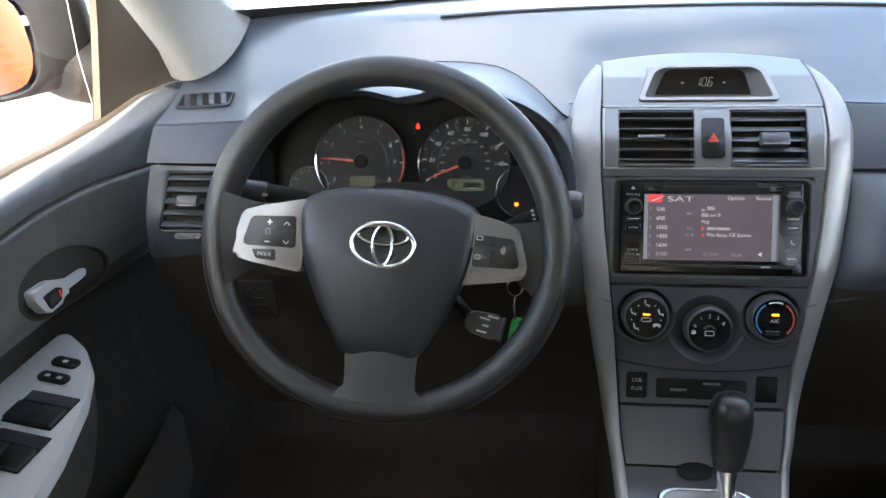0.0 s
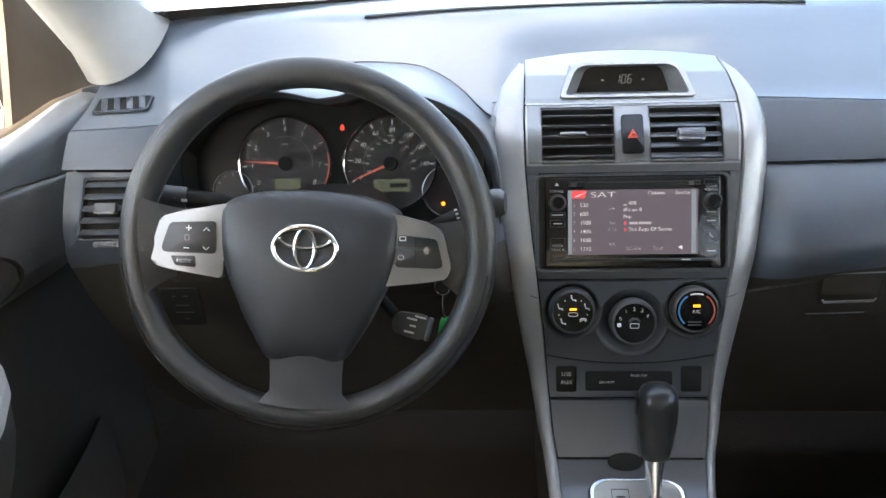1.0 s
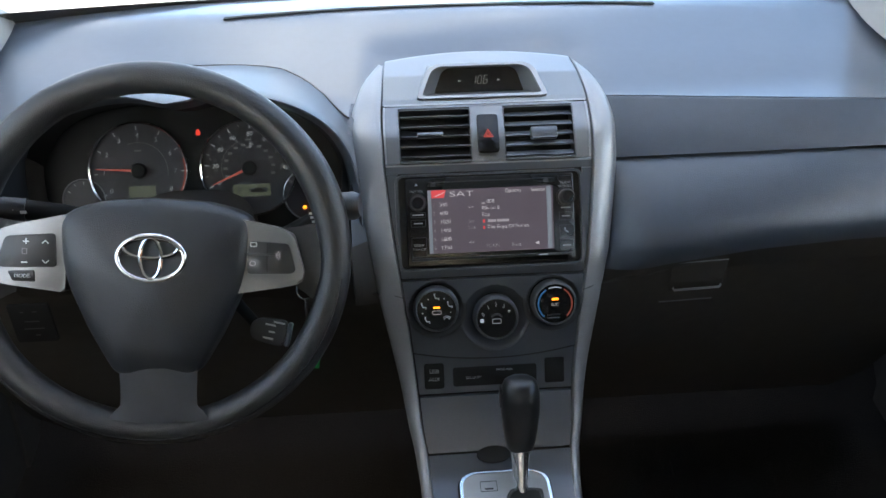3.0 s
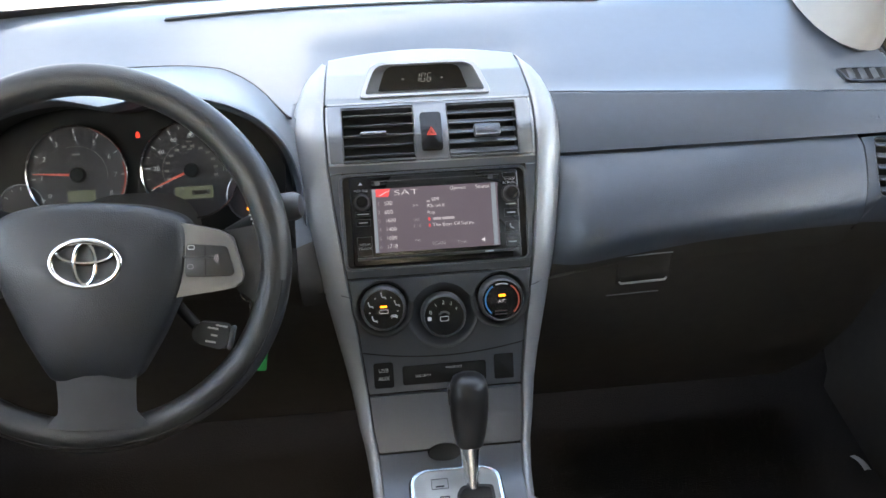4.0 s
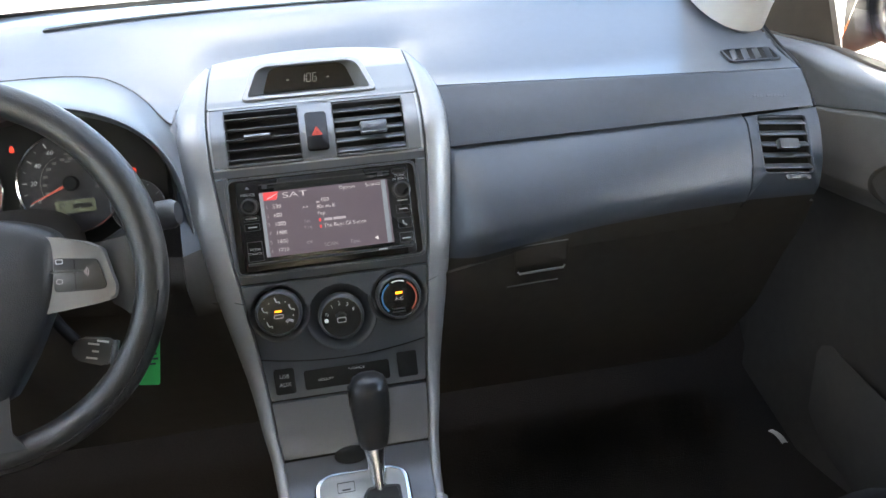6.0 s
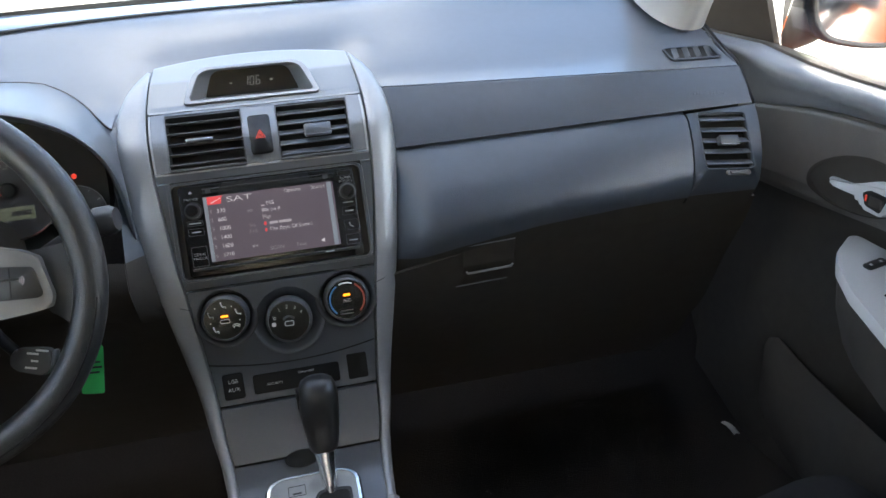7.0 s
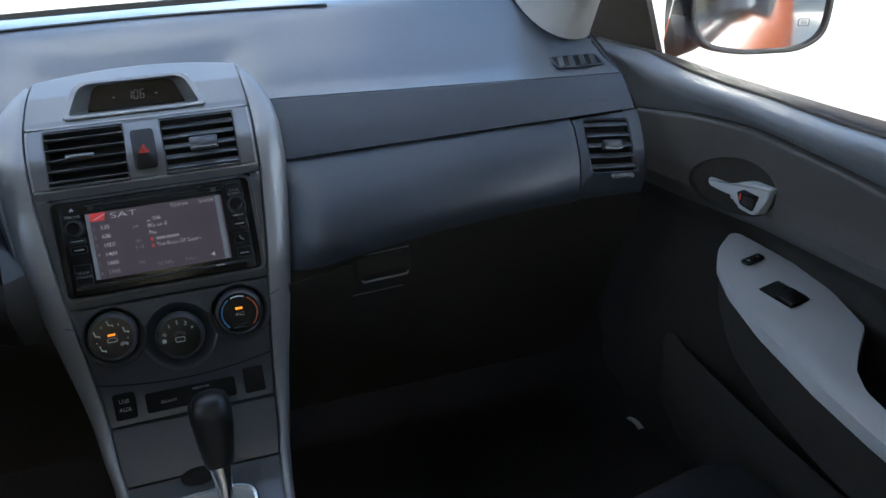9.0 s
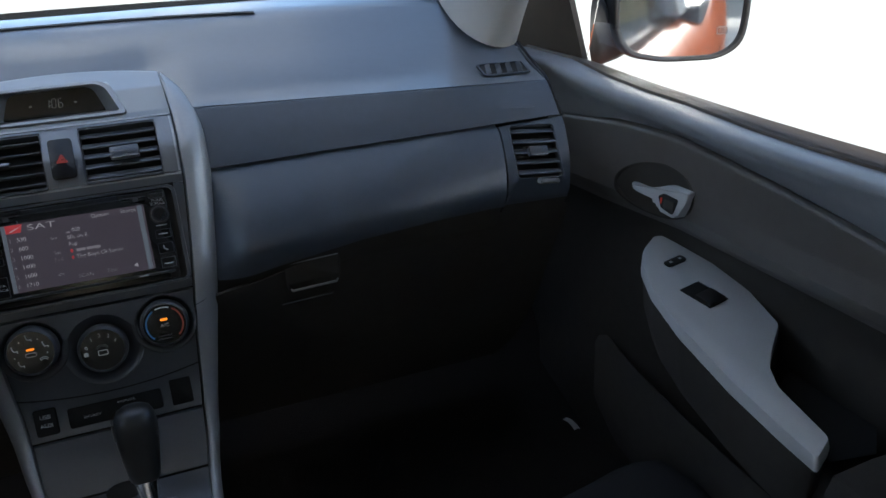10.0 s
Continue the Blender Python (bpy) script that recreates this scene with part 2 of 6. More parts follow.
def lathe(profile, n=40, m=None):
    bm = bmesh.new()
    rows = [[(r * math.cos(2 * math.pi * k / n), r * math.sin(2 * math.pi * k / n), z) for k in range(n)] for r, z in profile]
    grid_faces(bm, rows, close_v=True)
    bmesh.ops.remove_doubles(bm, verts=bm.verts, dist=1e-6)
    if m is not None:
        bmesh.ops.transform(bm, matrix=m, verts=bm.verts)
    return bm


def tube(points, radius, n=10, closed=False, m=None, flat=1.0):
    pts = [Vector(p) for p in points]
    k = len(pts)
    rad = radius if isinstance(radius, (list, tuple)) else [radius] * k
    rows, up = [], None
    for i, p in enumerate(pts):
        if closed:
            d = pts[(i + 1) % k] - pts[i - 1]
        else:
            d = pts[min(i + 1, k - 1)] - pts[max(i - 1, 0)]
        d.normalize()
        if up is None:
            up = Vector((0, 0, 1)) if abs(d.z) < 0.9 else Vector((1, 0, 0))
        s = d.cross(up).normalized()
        up = s.cross(d).normalized()
        rows.append([p + (s * math.cos(2 * math.pi * j / n) + up * math.sin(2 * math.pi * j / n) * flat) * rad[i] for j in range(n)])
    bm = loft(rows, close_v=True, caps=not closed, close_u=closed)
    if m is not None:
        bmesh.ops.transform(bm, matrix=m, verts=bm.verts)
    return bm


def arc(r, a0, a1, width, m=None, n=24, depth=0.0006, ry=None):
    ry = ry or r
    rows = []
    for k in range(n + 1):
        a = radians(a0 + (a1 - a0) * k / n)
        c, s = math.cos(a), math.sin(a)
        rows.append([((r - width / 2) * c, (ry - width / 2) * s, 0), ((r - width / 2) * c, (ry - width / 2) * s, depth),
                     ((r + width / 2) * c, (ry + width / 2) * s, depth), ((r + width / 2) * c, (ry + width / 2) * s, 0)])
    bm = loft(rows, close_v=True, caps=True)
    if m is not None:
        bmesh.ops.transform(bm, matrix=m, verts=bm.verts)
    return bm


def join(*bms):
    out = bmesh.new()
    for b in bms:
        me = bpy.data.meshes.new("tmp")
        b.to_mesh(me)
        b.free()
        out.from_mesh(me)
        bpy.data.meshes.remove(me)
    return out


def lettering(text, size, m, mat, parent, name="lettering", width=None, shear=0.0, align="CENTER"):
    cu = bpy.data.curves.new(name, "FONT")
    cu.body, cu.size, cu.align_x, cu.align_y, cu.extrude, cu.shear, cu.offset = text, size, align, "CENTER", 0.0002, shear, -0.016 * size
    tmp = new("tmp_text", cu)
    bpy.context.view_layer.update()
    me = bpy.data.meshes.new_from_object(tmp.evaluated_get(bpy.context.evaluated_depsgraph_get()))
    bpy.data.objects.remove(tmp)
    bpy.data.curves.remove(cu)
    if width and len(me.vertices):
        xs = [v.co.x for v in me.vertices]
        k = width / max(1e-6, max(xs) - min(xs))
        me.transform(Matrix.Diagonal((k, 1, 1, 1)))
    me.transform(m)
    me.materials.clear()
    me.materials.append(mat)
    ob = new(name, me)
    ob.parent = parent
    if parent.type == "EMPTY":
        ob.matrix_parent_inverse = Matrix.Translation(-parent.location)
    return ob


def lerp(a, b, t):
    return a + (b - a) * t


def interp(x, xs, ys):
    return float(np.interp(x, xs, ys))


def frame_at(o, right, normal):
    """Local frame with z along normal, x along right."""
    z = Vector(normal).normalized()
    x = Vector(right).normalized()
    y = z.cross(x).normalized()
    x = y.cross(z).normalized()
    return Matrix(((x.x, y.x, z.x, o[0]), (x.y, y.y, z.y, o[1]), (x.z, y.z, z.z, o[2]), (0, 0, 0, 1)))


T = Matrix.Translation
# ---------------------------------------------------------------- outside
def ground():
    bm = bmesh.new()
    n = 24
    rings = [0.0, 3, 6, 12, 30, 80, 300, 1500, 4000]
    rows = [[(r * math.cos(2 * math.pi * k / n), r * math.sin(2 * math.pi * k / n), 0) for k in range(n)] for r in rings]
    grid_faces(bm, rows, close_v=True)
    bmesh.ops.remove_doubles(bm, verts=bm.verts, dist=1e-5)
    solo("ground", bm, M_CONCRETE, "pale sunlit concrete of a parking lot", "ground", kind="structure")


ground()

# ---------------------------------------------------------------- shell of the car
def span(a, b, n):
    return [lerp(a, b, k / (n - 1)) for k in range(n)]


HW = 0.745                                   # half width at the window sills
CX = -0.002                                  # middle of the centre console


def floor_and_roof():
    rows = [[(x, y, z) for x in (-0.78, -0.4, -0.14, -0.11, 0.11, 0.14, 0.4, 0.78)]
            for y, z in ((-2.0, 0.30), (-0.3, 0.30), (0.10, 0.30), (0.28, 0.38), (0.45, 0.62), (0.52, 0.98))]
    solo("floor", loft(rows, thick=0.02), M_CARPET, "charcoal carpet of the footwells and toe board", "floor", kind="structure")
    rows = []
    for y, z, w in ((-0.22, 1.36, 0.55), (-0.4, 1.40, 0.57), (-0.8, 1.425, 0.58), (-1.3, 1.42, 0.57), (-1.7, 1.36, 0.54), (-2.0, 1.22, 0.54)):
        rows.append([((w + 0.05) * u, y, z - 0.05 * u * u * u * u) for u in (-1, -0.9, -0.7, -0.35, 0, 0.35, 0.7, 0.9, 1)])
    solo("ceiling", loft(rows, thick=0.03), M_HEAD, "pale cloth headliner under the roof", "ceiling", kind="structure")
    solo("wall_rear", box((1.5, 0.04, 0.64), (0, -2.0, 0.61)), M_FABRIC, "plain dark bulkhead behind the cabin", "wall", kind="structure")


floor_and_roof()


def windshield():
    def edge(x, s):
        y0, z0 = 0.46 - 0.17 * (x / 0.62) ** 2, 1.046
        y1, z1 = -0.20 - 0.06 * (x / 0.62) ** 2, 1.385 - 0.03 * (x / 0.62) ** 2
        return (x * lerp(1.0, 0.86, s), lerp(y0, y1, s), lerp(z0, z1, s))
    xs = [-0.66 + 1.32 * k / 16 for k in range(17)]
    w = thing("windshield", (0, 0.3, 1.03), "raked clear windshield with a black edge band", "windshield", kind="structure")
    g = part("pane", loft([[edge(x, s) for x in xs] for s in (0.02, 0.25, 0.5, 0.75, 1.0)], thick=0.004), M_GLASS, w)
    g.visible_shadow = False
    rows = []
    for s, o in ((-0.02, 0.010), (-0.01, 0.016), (0.020, 0.012), (0.048, 0.008), (0.050, 0.001)):
        rows.append([Vector(edge(x, s)) + Vector((0, -o, o * 0.6)) for x in xs])
    part("seal", loft(rows), M_RUBBER, w, "black lower seal")


windshield()


def pillar(side):
    """A front roof pillar, clad in pale plastic, from the dash up to the roof."""
    p = thing("pillar_trim", (side * 0.62, 0.2, 0.97), "pale grey plastic roof pillar trim rising from the dash", "pillar", "front pillars", kind="structure")
    off = 0.0 if side > 0 else 0.070
    out_x = 0.0 if side > 0 else 0.016
    ctrl = [[(0.612, 0.168, 0.990), (0.590, 0.124, 0.992), (0.526, 0.120, 0.987), (0.564, 0.285, 1.050)],
            [(0.614, 0.164, 0.994), (0.590, 0.112, 0.990), (0.512, 0.104, 0.984), (0.548, 0.300, 1.058)],
            [(0.613, 0.140, 1.030), (0.586, 0.096, 1.032), (0.534, 0.114, 1.038), (0.560, 0.270, 1.074)],
            [(0.607 + out_x, 0.080, 1.100), (0.590, 0.060, 1.105), (0.566, 0.095, 1.110), (0.562, 0.190, 1.112)],
            [(0.590 + out_x, -0.10, 1.260), (0.565, -0.12, 1.265), (0.540, -0.08, 1.270), (0.530, -0.02, 1.275)],
            [(0.550 + out_x, -0.24, 1.385), (0.520, -0.25, 1.390), (0.490, -0.24, 1.395), (0.470, -0.20, 1.400)]]
    low = [[(0.660, 0.200, 0.950), (0.590, 0.134, 0.950), (0.552, 0.136, 0.960), (0.580, 0.270, 1.000)], [(0.650, 0.200, 0.970)] + ctrl[0][1:]]

    def skin(control):
        out = []
        for row in control:
            pts = []
            for k in range(13):
                u = k / 12
                w = ((1 - u) ** 3, 3 * u * (1 - u) ** 2, 3 * u * u * (1 - u), u ** 3)
                c = [sum(w[i] * row[i][j] for i in range(4)) for j in range(3)]
                pts.append((side * (c[0] + off), c[1], c[2]))
            out.append(pts)
        return out
    part("cladding", loft(skin(ctrl), thick=0.003), M_PILLAR, p, smooth=50)
    part("base_cover", loft(skin(low)), M_FASCIA, p, "dark foot of the pillar trim")


for s in (-1, 1):
    pillar(s)


def cabin_side(side):
    """The body side behind the front door: centre pillar, rear door and sill below, window opening above."""
    x0 = side * 0.76
    w = thing("wall_left" if side < 0 else "wall_right", (x0, -1.4, 0.3), "plain dark side of the cabin behind the front door", "wall", kind="structure")
    part("lower_side", box((0.10, 0.90, 0.66), (x0, -1.53, 0.63), 0.02), M_DOOR, w)
    rows = [[(side * (0.72 + d) - side * 0.16 * t, y - 0.03 * t, lerp(0.94, 1.40, t)) for y, d in ((-0.87, 0.0), (-1.12, 0.0), (-1.12, 0.05), (-0.87, 0.05))] for t in (0, 0.5, 1)]
    part("centre_pillar", loft(rows, close_v=True, caps=True), M_PILLAR, w)
    rows = [[(side * (0.72 + d) - side * 0.16 * t, y, lerp(0.94, 1.40, t)) for y, d in ((-1.72, 0.0), (-2.02, 0.0), (-2.02, 0.05), (-1.72, 0.05))] for t in (0, 0.5, 1)]
    part("rear_pillar", loft(rows, close_v=True, caps=True), M_PAINT, w)
    rows = [[(side * (0.565 + d), y, z + e) for d, e in ((0, -0.01), (0.155, -0.06), (0.155, 0.0), (0, 0.04))] for y, z in ((-0.18, 1.345), (-0.4, 1.365), (-0.9, 1.385), (-1.4, 1.37), (-2.0, 1.31))]
    part("roof_rail", loft(rows, close_v=True, caps=True), M_HEAD, w)
    rows = []
    for y in (0.30, -0.2, -0.8, -1.2, -1.5, -1.75, -2.0, -2.3):
        k, up = 0.03 * max(0, -1.2 - y), interp(y, (-2.0, -1.75, -1.2), (0.13, 0.10, 0.0))
        rows.append([(side * (x - k), y, z + up * max(0.0, (z - 0.6) / 0.33)) for x, z in ((0.748 + k, 0.914), (0.765, 0.909), (0.785, 0.903), (0.82, 0.893), (0.85, 0.85), (0.868, 0.74), (0.86, 0.55), (0.84, 0.35), (0.80, 0.25))])
    part("kick_panel", box((0.03, 0.42, 0.74), (side * 0.742, 0.44, 0.62), 0.004), M_LOWER, w)
    part("outer_skin", loft(rows, thick=0.004), M_PAINT, w, "glossy orange-red outer body panel")
    rows = [[(side * x, y, z) for x, z in ((0.752, 0.900), (0.752, 0.914), (0.762, 0.914), (0.768, 0.900))] for y in (0.20, -0.5, -1.1, -1.75)]
    part("belt_moulding", loft(rows, close_v=True, caps=True), M_BLACK, w, "black moulding along the window sill")
    rows = [[(side * (0.752 - 0.140 * t * t), y, lerp(0.935, 1.35, t)) for y in (-1.06, -1.3, -1.55, -1.74)] for t in span(0, 1, 6)]
    part("rear_window", loft(rows, thick=0.003), M_WINDOW, w, "dark rear side window")
    part("door_gap", box((0.003, 0.006, 0.46), (side * 0.8685, -1.03, 0.62), 0.001), M_DARK, w, "dark gap between the doors")


for s in (-1, 1):
    cabin_side(s)

# ---------------------------------------------------------------- dashboard
PAD_Y = (0.02, 0.06, 0.115, 0.14, 0.17, 0.22, 0.29, 0.36, 0.42, 0.50)
PAD_Z = (0.94, 0.951, 0.9665, 0.979, 0.993, 1.016, 1.050, 1.060, 1.056, 1.044)
HOODX = -0.352


FZ = (0.40, 0.50, 0.545, 0.572, 0.632, 0.661, 0.70, 0.741, 0.80, 0.871, 0.911, 0.936, 0.97, 0.99, 1.0, 1.0045, 1.0075)
FY = (-0.40, -0.17, -0.10, -0.071, -0.034, -0.024, -0.017, -0.010, 0.0, 0.027, 0.041, 0.053, 0.085, 0.125, 0.168, 0.188, 0.202)
SZ = (0.44, 0.50, 0.545, 0.575, 0.596, 0.65, 0.717, 0.813, 0.86, 0.90, 0.945, 0.96, 0.982, 0.9925, 0.998)
S_IN = (0.072, 0.078, 0.083, 0.087, 0.091, 0.096, 0.102, 0.114, 0.119, 0.1225, 0.1235, 0.1230, 0.121, 0.1195, 0.1185)
S_OUT = (0.088, 0.092, 0.097, 0.102, 0.107, 0.116, 0.127, 0.143, 0.149, 0.1525, 0.1525, 0.149, 0.140, 0.130, 0.120)


def face_y(z):
    return interp(z, FZ, FY)


def pad_z(y):
    return sum(interp(y + 0.004 * k, PAD_Y, PAD_Z) for k in range(-4, 5)) / 9


def rear_y(x):
    return 0.45 - 0.17 * (x / 0.62) ** 2


def crease(x):
    a = max(abs(x) - 0.15, 0)
    return 0.1045 - 0.0925 * a, pad_z(0.1045 - 0.0925 * a)


def seam(x):
    a = max(abs(x) - 0.15, 0)
    return 0.058 - 0.07 * a, 0.8985 + 0.028 * a


def under(x):
    return -0.020, interp(abs(x), (0.13, 0.21, 0.32, 0.43, 0.51, 0.61, 0.64), (0.788, 0.803, 0.818, 0.826, 0.828, 0.824, 0.820))


def hood_arc(x):
    d = abs(x - HOODX) * (0.965 if x > HOODX else 1.0)
    return interp(d, (0, 0.03, 0.055, 0.08, 0.10, 0.12, 0.135, 0.152, 0.165, 0.176, 0.19), (0.187, 0.1868, 0.185, 0.181, 0.175, 0.160, 0.146, 0.125, 0.101, 0.080, 0.062))


dash = thing("dashboard", (0, 0.15, 0.45), "grey grained plastic dashboard with glove box and side vents", "dashboard")


def top_pad():
    xs = sorted({-0.664, -0.655} | {round(-0.640 + 0.02 * k, 4) for k in range(63)} | {HOODX + d for d in (-0.1915, -0.1885, 0.1885, 0.1905)} | {-0.632, 0.606, 0.609})
    rows = []
    for x in xs:
        inside = abs(x - HOODX) < 0.19
        yr = rear_y(x)
        if inside:
            yf = hood_arc(x)
            zf = pad_z(yf)
        else:
            yf, zf = crease(x)
        col = []
        for y in span(yr, 0.205, 14)[:-1] + span(0.205, yf, 14) + [yf - 0.0002]:
            sink = max(0.0, min(1.0, (0.135 - abs(x - CX)) / 0.02)) * max(0.0, min(1.0, (0.23 - y) / 0.03))
            col.append((x, y, pad_z(y) - 0.006 * sink))
        for s in (0.3, 1.0):
            col.append((x, yf - 0.001 + 0.006 * s, zf - 0.010 * s) if inside else (x, yf - 0.0012 + 0.004 * s, zf - 0.0045 * s))
        rows.append(col)
    for a, b, mat in ((-0.664, HOODX - 0.188, M_FASCIA), (0.12, 0.609, M_FASCIA)):
        band = []
        for x in span(a, b, 40 if a > -0.3 else 12):
            (yf, zf), (ys, zs) = crease(x), seam(x)
            yo = 0.009 if mat is M_PAD else 0.0
            col = [(x, yf + 0.006 + yo, zf - 0.0005), (x, yf + 0.0005 + yo, zf - 0.0012)]
            for s in (0.02, 0.06, 0.2, 0.4, 0.6, 0.8, 0.94, 1.0):
                col.append((x, lerp(yf, ys, s) + yo - 0.0025 - 0.0022 * math.sin(math.pi * s), lerp(zf, zs, s)))
            col.append((x, col[-1][1] + 0.014, col[-1][2] - 0.001))
            band.append(col)
        # same plastic as the top, its shade put into the darker colour
        part("front_band", loft(band), mat, dash, "grained band below the edge of the top, shade put in its dark colour", smooth=60)
    part("top_pad", loft(rows), M_PAD, dash, "broad grey soft top, sky light put in its paler colour, sloping to the windshield", smooth=60)


top_pad()


def dash_end():
    """Thin pale edge and dark gap where the dash meets the passenger's door, and a faint moulded mark."""
    line = [(0.6125, y, z) for y, z in ((0.170, 0.9945), (0.1595, 0.9890), (0.135, 0.9775), (0.112, 0.9670), (0.090, 0.9590), (0.076, 0.9535), (0.066, 0.9455), (0.0555, 0.9350), (0.045, 0.9235), (0.0356, 0.9135), (0.0297, 0.9080))]
    part("end_edge", tube(line, 0.0013, 6), M_PANEL, dash, "thin pale edge at the end of the dash")
    part("end_gap", tube([(x + 0.0034, y, z) for x, y, z in line], 0.0024, 6), M_DARK, dash, "dark gap beside the door")
    m = frame_at((0.552, 0.0295, 0.9280), (1, -0.055, -0.072), (0, -0.80, 0.60))
    for k, w in enumerate((0.004, 0.004, 0.004, 0.0, 0.004, 0.002, 0.004, 0.004, 0.004, 0.004)):
        if w:
            part("moulded_mark", slab(rounded(w * 0.85, 0.0036, 0.0005), 0.0006, m @ T((-0.0205 + 0.0045 * k, 0, -0.0003))), M_FASCIA, dash)


dash_end()


def front_profile(x, low=True, roll=0.0):
    ys, zs = seam(x)
    yb, zb = under(x)
    col = [(x, ys + 0.014, zs - 0.0048), (x, ys + 0.002, zs - 0.0056), (x, ys - 0.001, zs - 0.0074)]
    for s in (0.15, 0.3, 0.45, 0.6, 0.72):
        a = lerp(0.5, 0.15, roll)
        col.append((x, lerp(ys, yb, a * s + (1 - a) * math.sin(s * math.pi / 2)) - 0.004 * math.sin(math.pi * s), lerp(zs, zb, s)))
    firm = ((0.0035, 0.014), (0.0010, 0.006), (0.0005, -0.001), (0.0015, -0.008), (0.0045, -0.016), (0.0100, -0.026), (0.0200, -0.046))
    soft = ((0.0022, 0.016), (0.0032, 0.007), (0.0058, -0.001), (0.0095, -0.009), (0.0142, -0.017), (0.0205, -0.027), (0.0320, -0.046))
    col += [(x, yb + lerp(p[0], q[0], roll), zb + lerp(p[1], q[1], roll)) for p, q in zip(firm, soft)]
    if low:
        col += [(x, yb + 0.050, zb - 0.075), (x, yb + 0.066, zb - 0.105)]
    return col


def lid_edge(z):
    return 0.5200 - 0.155 * max(0.0, 0.911 - max(z, 0.80))


def lid_column(u):
    """One column of the glove box lid, whose inner edge follows the console's trim strip."""
    col = []
    for x, y, z in front_profile(lerp(0.135, lid_edge(0.91), u), True, max(0.0, 1 - u * 1.3)):
        x0 = CX + interp(z, (0.65, 0.717, 0.813, 0.86, 0.90), (0.116, 0.127, 0.143, 0.149, 0.1525)) - 0.001
        if u < 0.14:
            y = lerp(y, max(y, face_y(z) + 0.020), (1 - u / 0.14) ** 2.2)
        col.append((lerp(x0, lid_edge(z), u), y, z))
    return col


def vent_frame(side):
    if side > 0:
        return frame_at((0.5635, -0.0045, 0.8690), (1, 0, 0), (0, -0.79, 0.61)) @ Matrix.Rotation(radians(-6), 4, "Z")
    return frame_at((-0.606, -0.004, 0.868), (1, 0, 0), (0, -0.79, 0.61))


VENT_IN = (0.063, 0.074, 0.005, -0.0025, 0.0055)


def vent_plate(cols, m):
    """One flush panel whose opening is the mouth of the vent."""
    inv = m.inverted()
    loop = [(c[2][0], c[2][1], c[2][2] + 0.0026 + 0.0020 * k / len(cols)) for k, c in enumerate(cols)] + cols[-1][3:12] + [c[12] for c in cols[::-1]] + cols[0][3:12][::-1]
    loop = [inv @ Vector(p) for p in loop]
    mouth = [Vector((p[0], p[1], 0)) for p in rounded(*VENT_IN)]
    mid = Vector((VENT_IN[3], VENT_IN[4], 0))

    def reach(pts, d):
        best = None
        for p, q in zip(pts, pts[1:] + pts[:1]):
            a, b = p - mid, q - mid
            ca, cb = d.x * a.y - d.y * a.x, d.x * b.y - d.y * b.x
            if ca * cb > 0 or ca == cb:
                continue
            h = a.lerp(b, ca / (ca - cb))
            if h.x * d.x + h.y * d.y > 0:
                best = h + mid
        return best

    corners = [p for p in loop] + mouth
    angs = sorted({round(math.atan2(p.y - mid.y, p.x - mid.x), 3) + 0.0003 for p in corners})
    rows = []
    for a in angs:
        d = Vector((math.cos(a), math.sin(a), 0))
        o, i = reach(loop, d), reach(mouth, d)
        e = o.lerp(i, 0.02)
        col = [o + Vector((0, 0, -0.008)), o + Vector((0, 0, -0.001)), e]
        for t in (0.3, 0.6, 0.85):
            col.append(o.lerp(i, t))
        col += [i + d * 0.0012, i + Vector((0, 0, -0.0012)), i + Vector((0, 0, -0.011))]
        rows.append([tuple(m @ p) for p in col])
    return loft(rows, close_u=True)


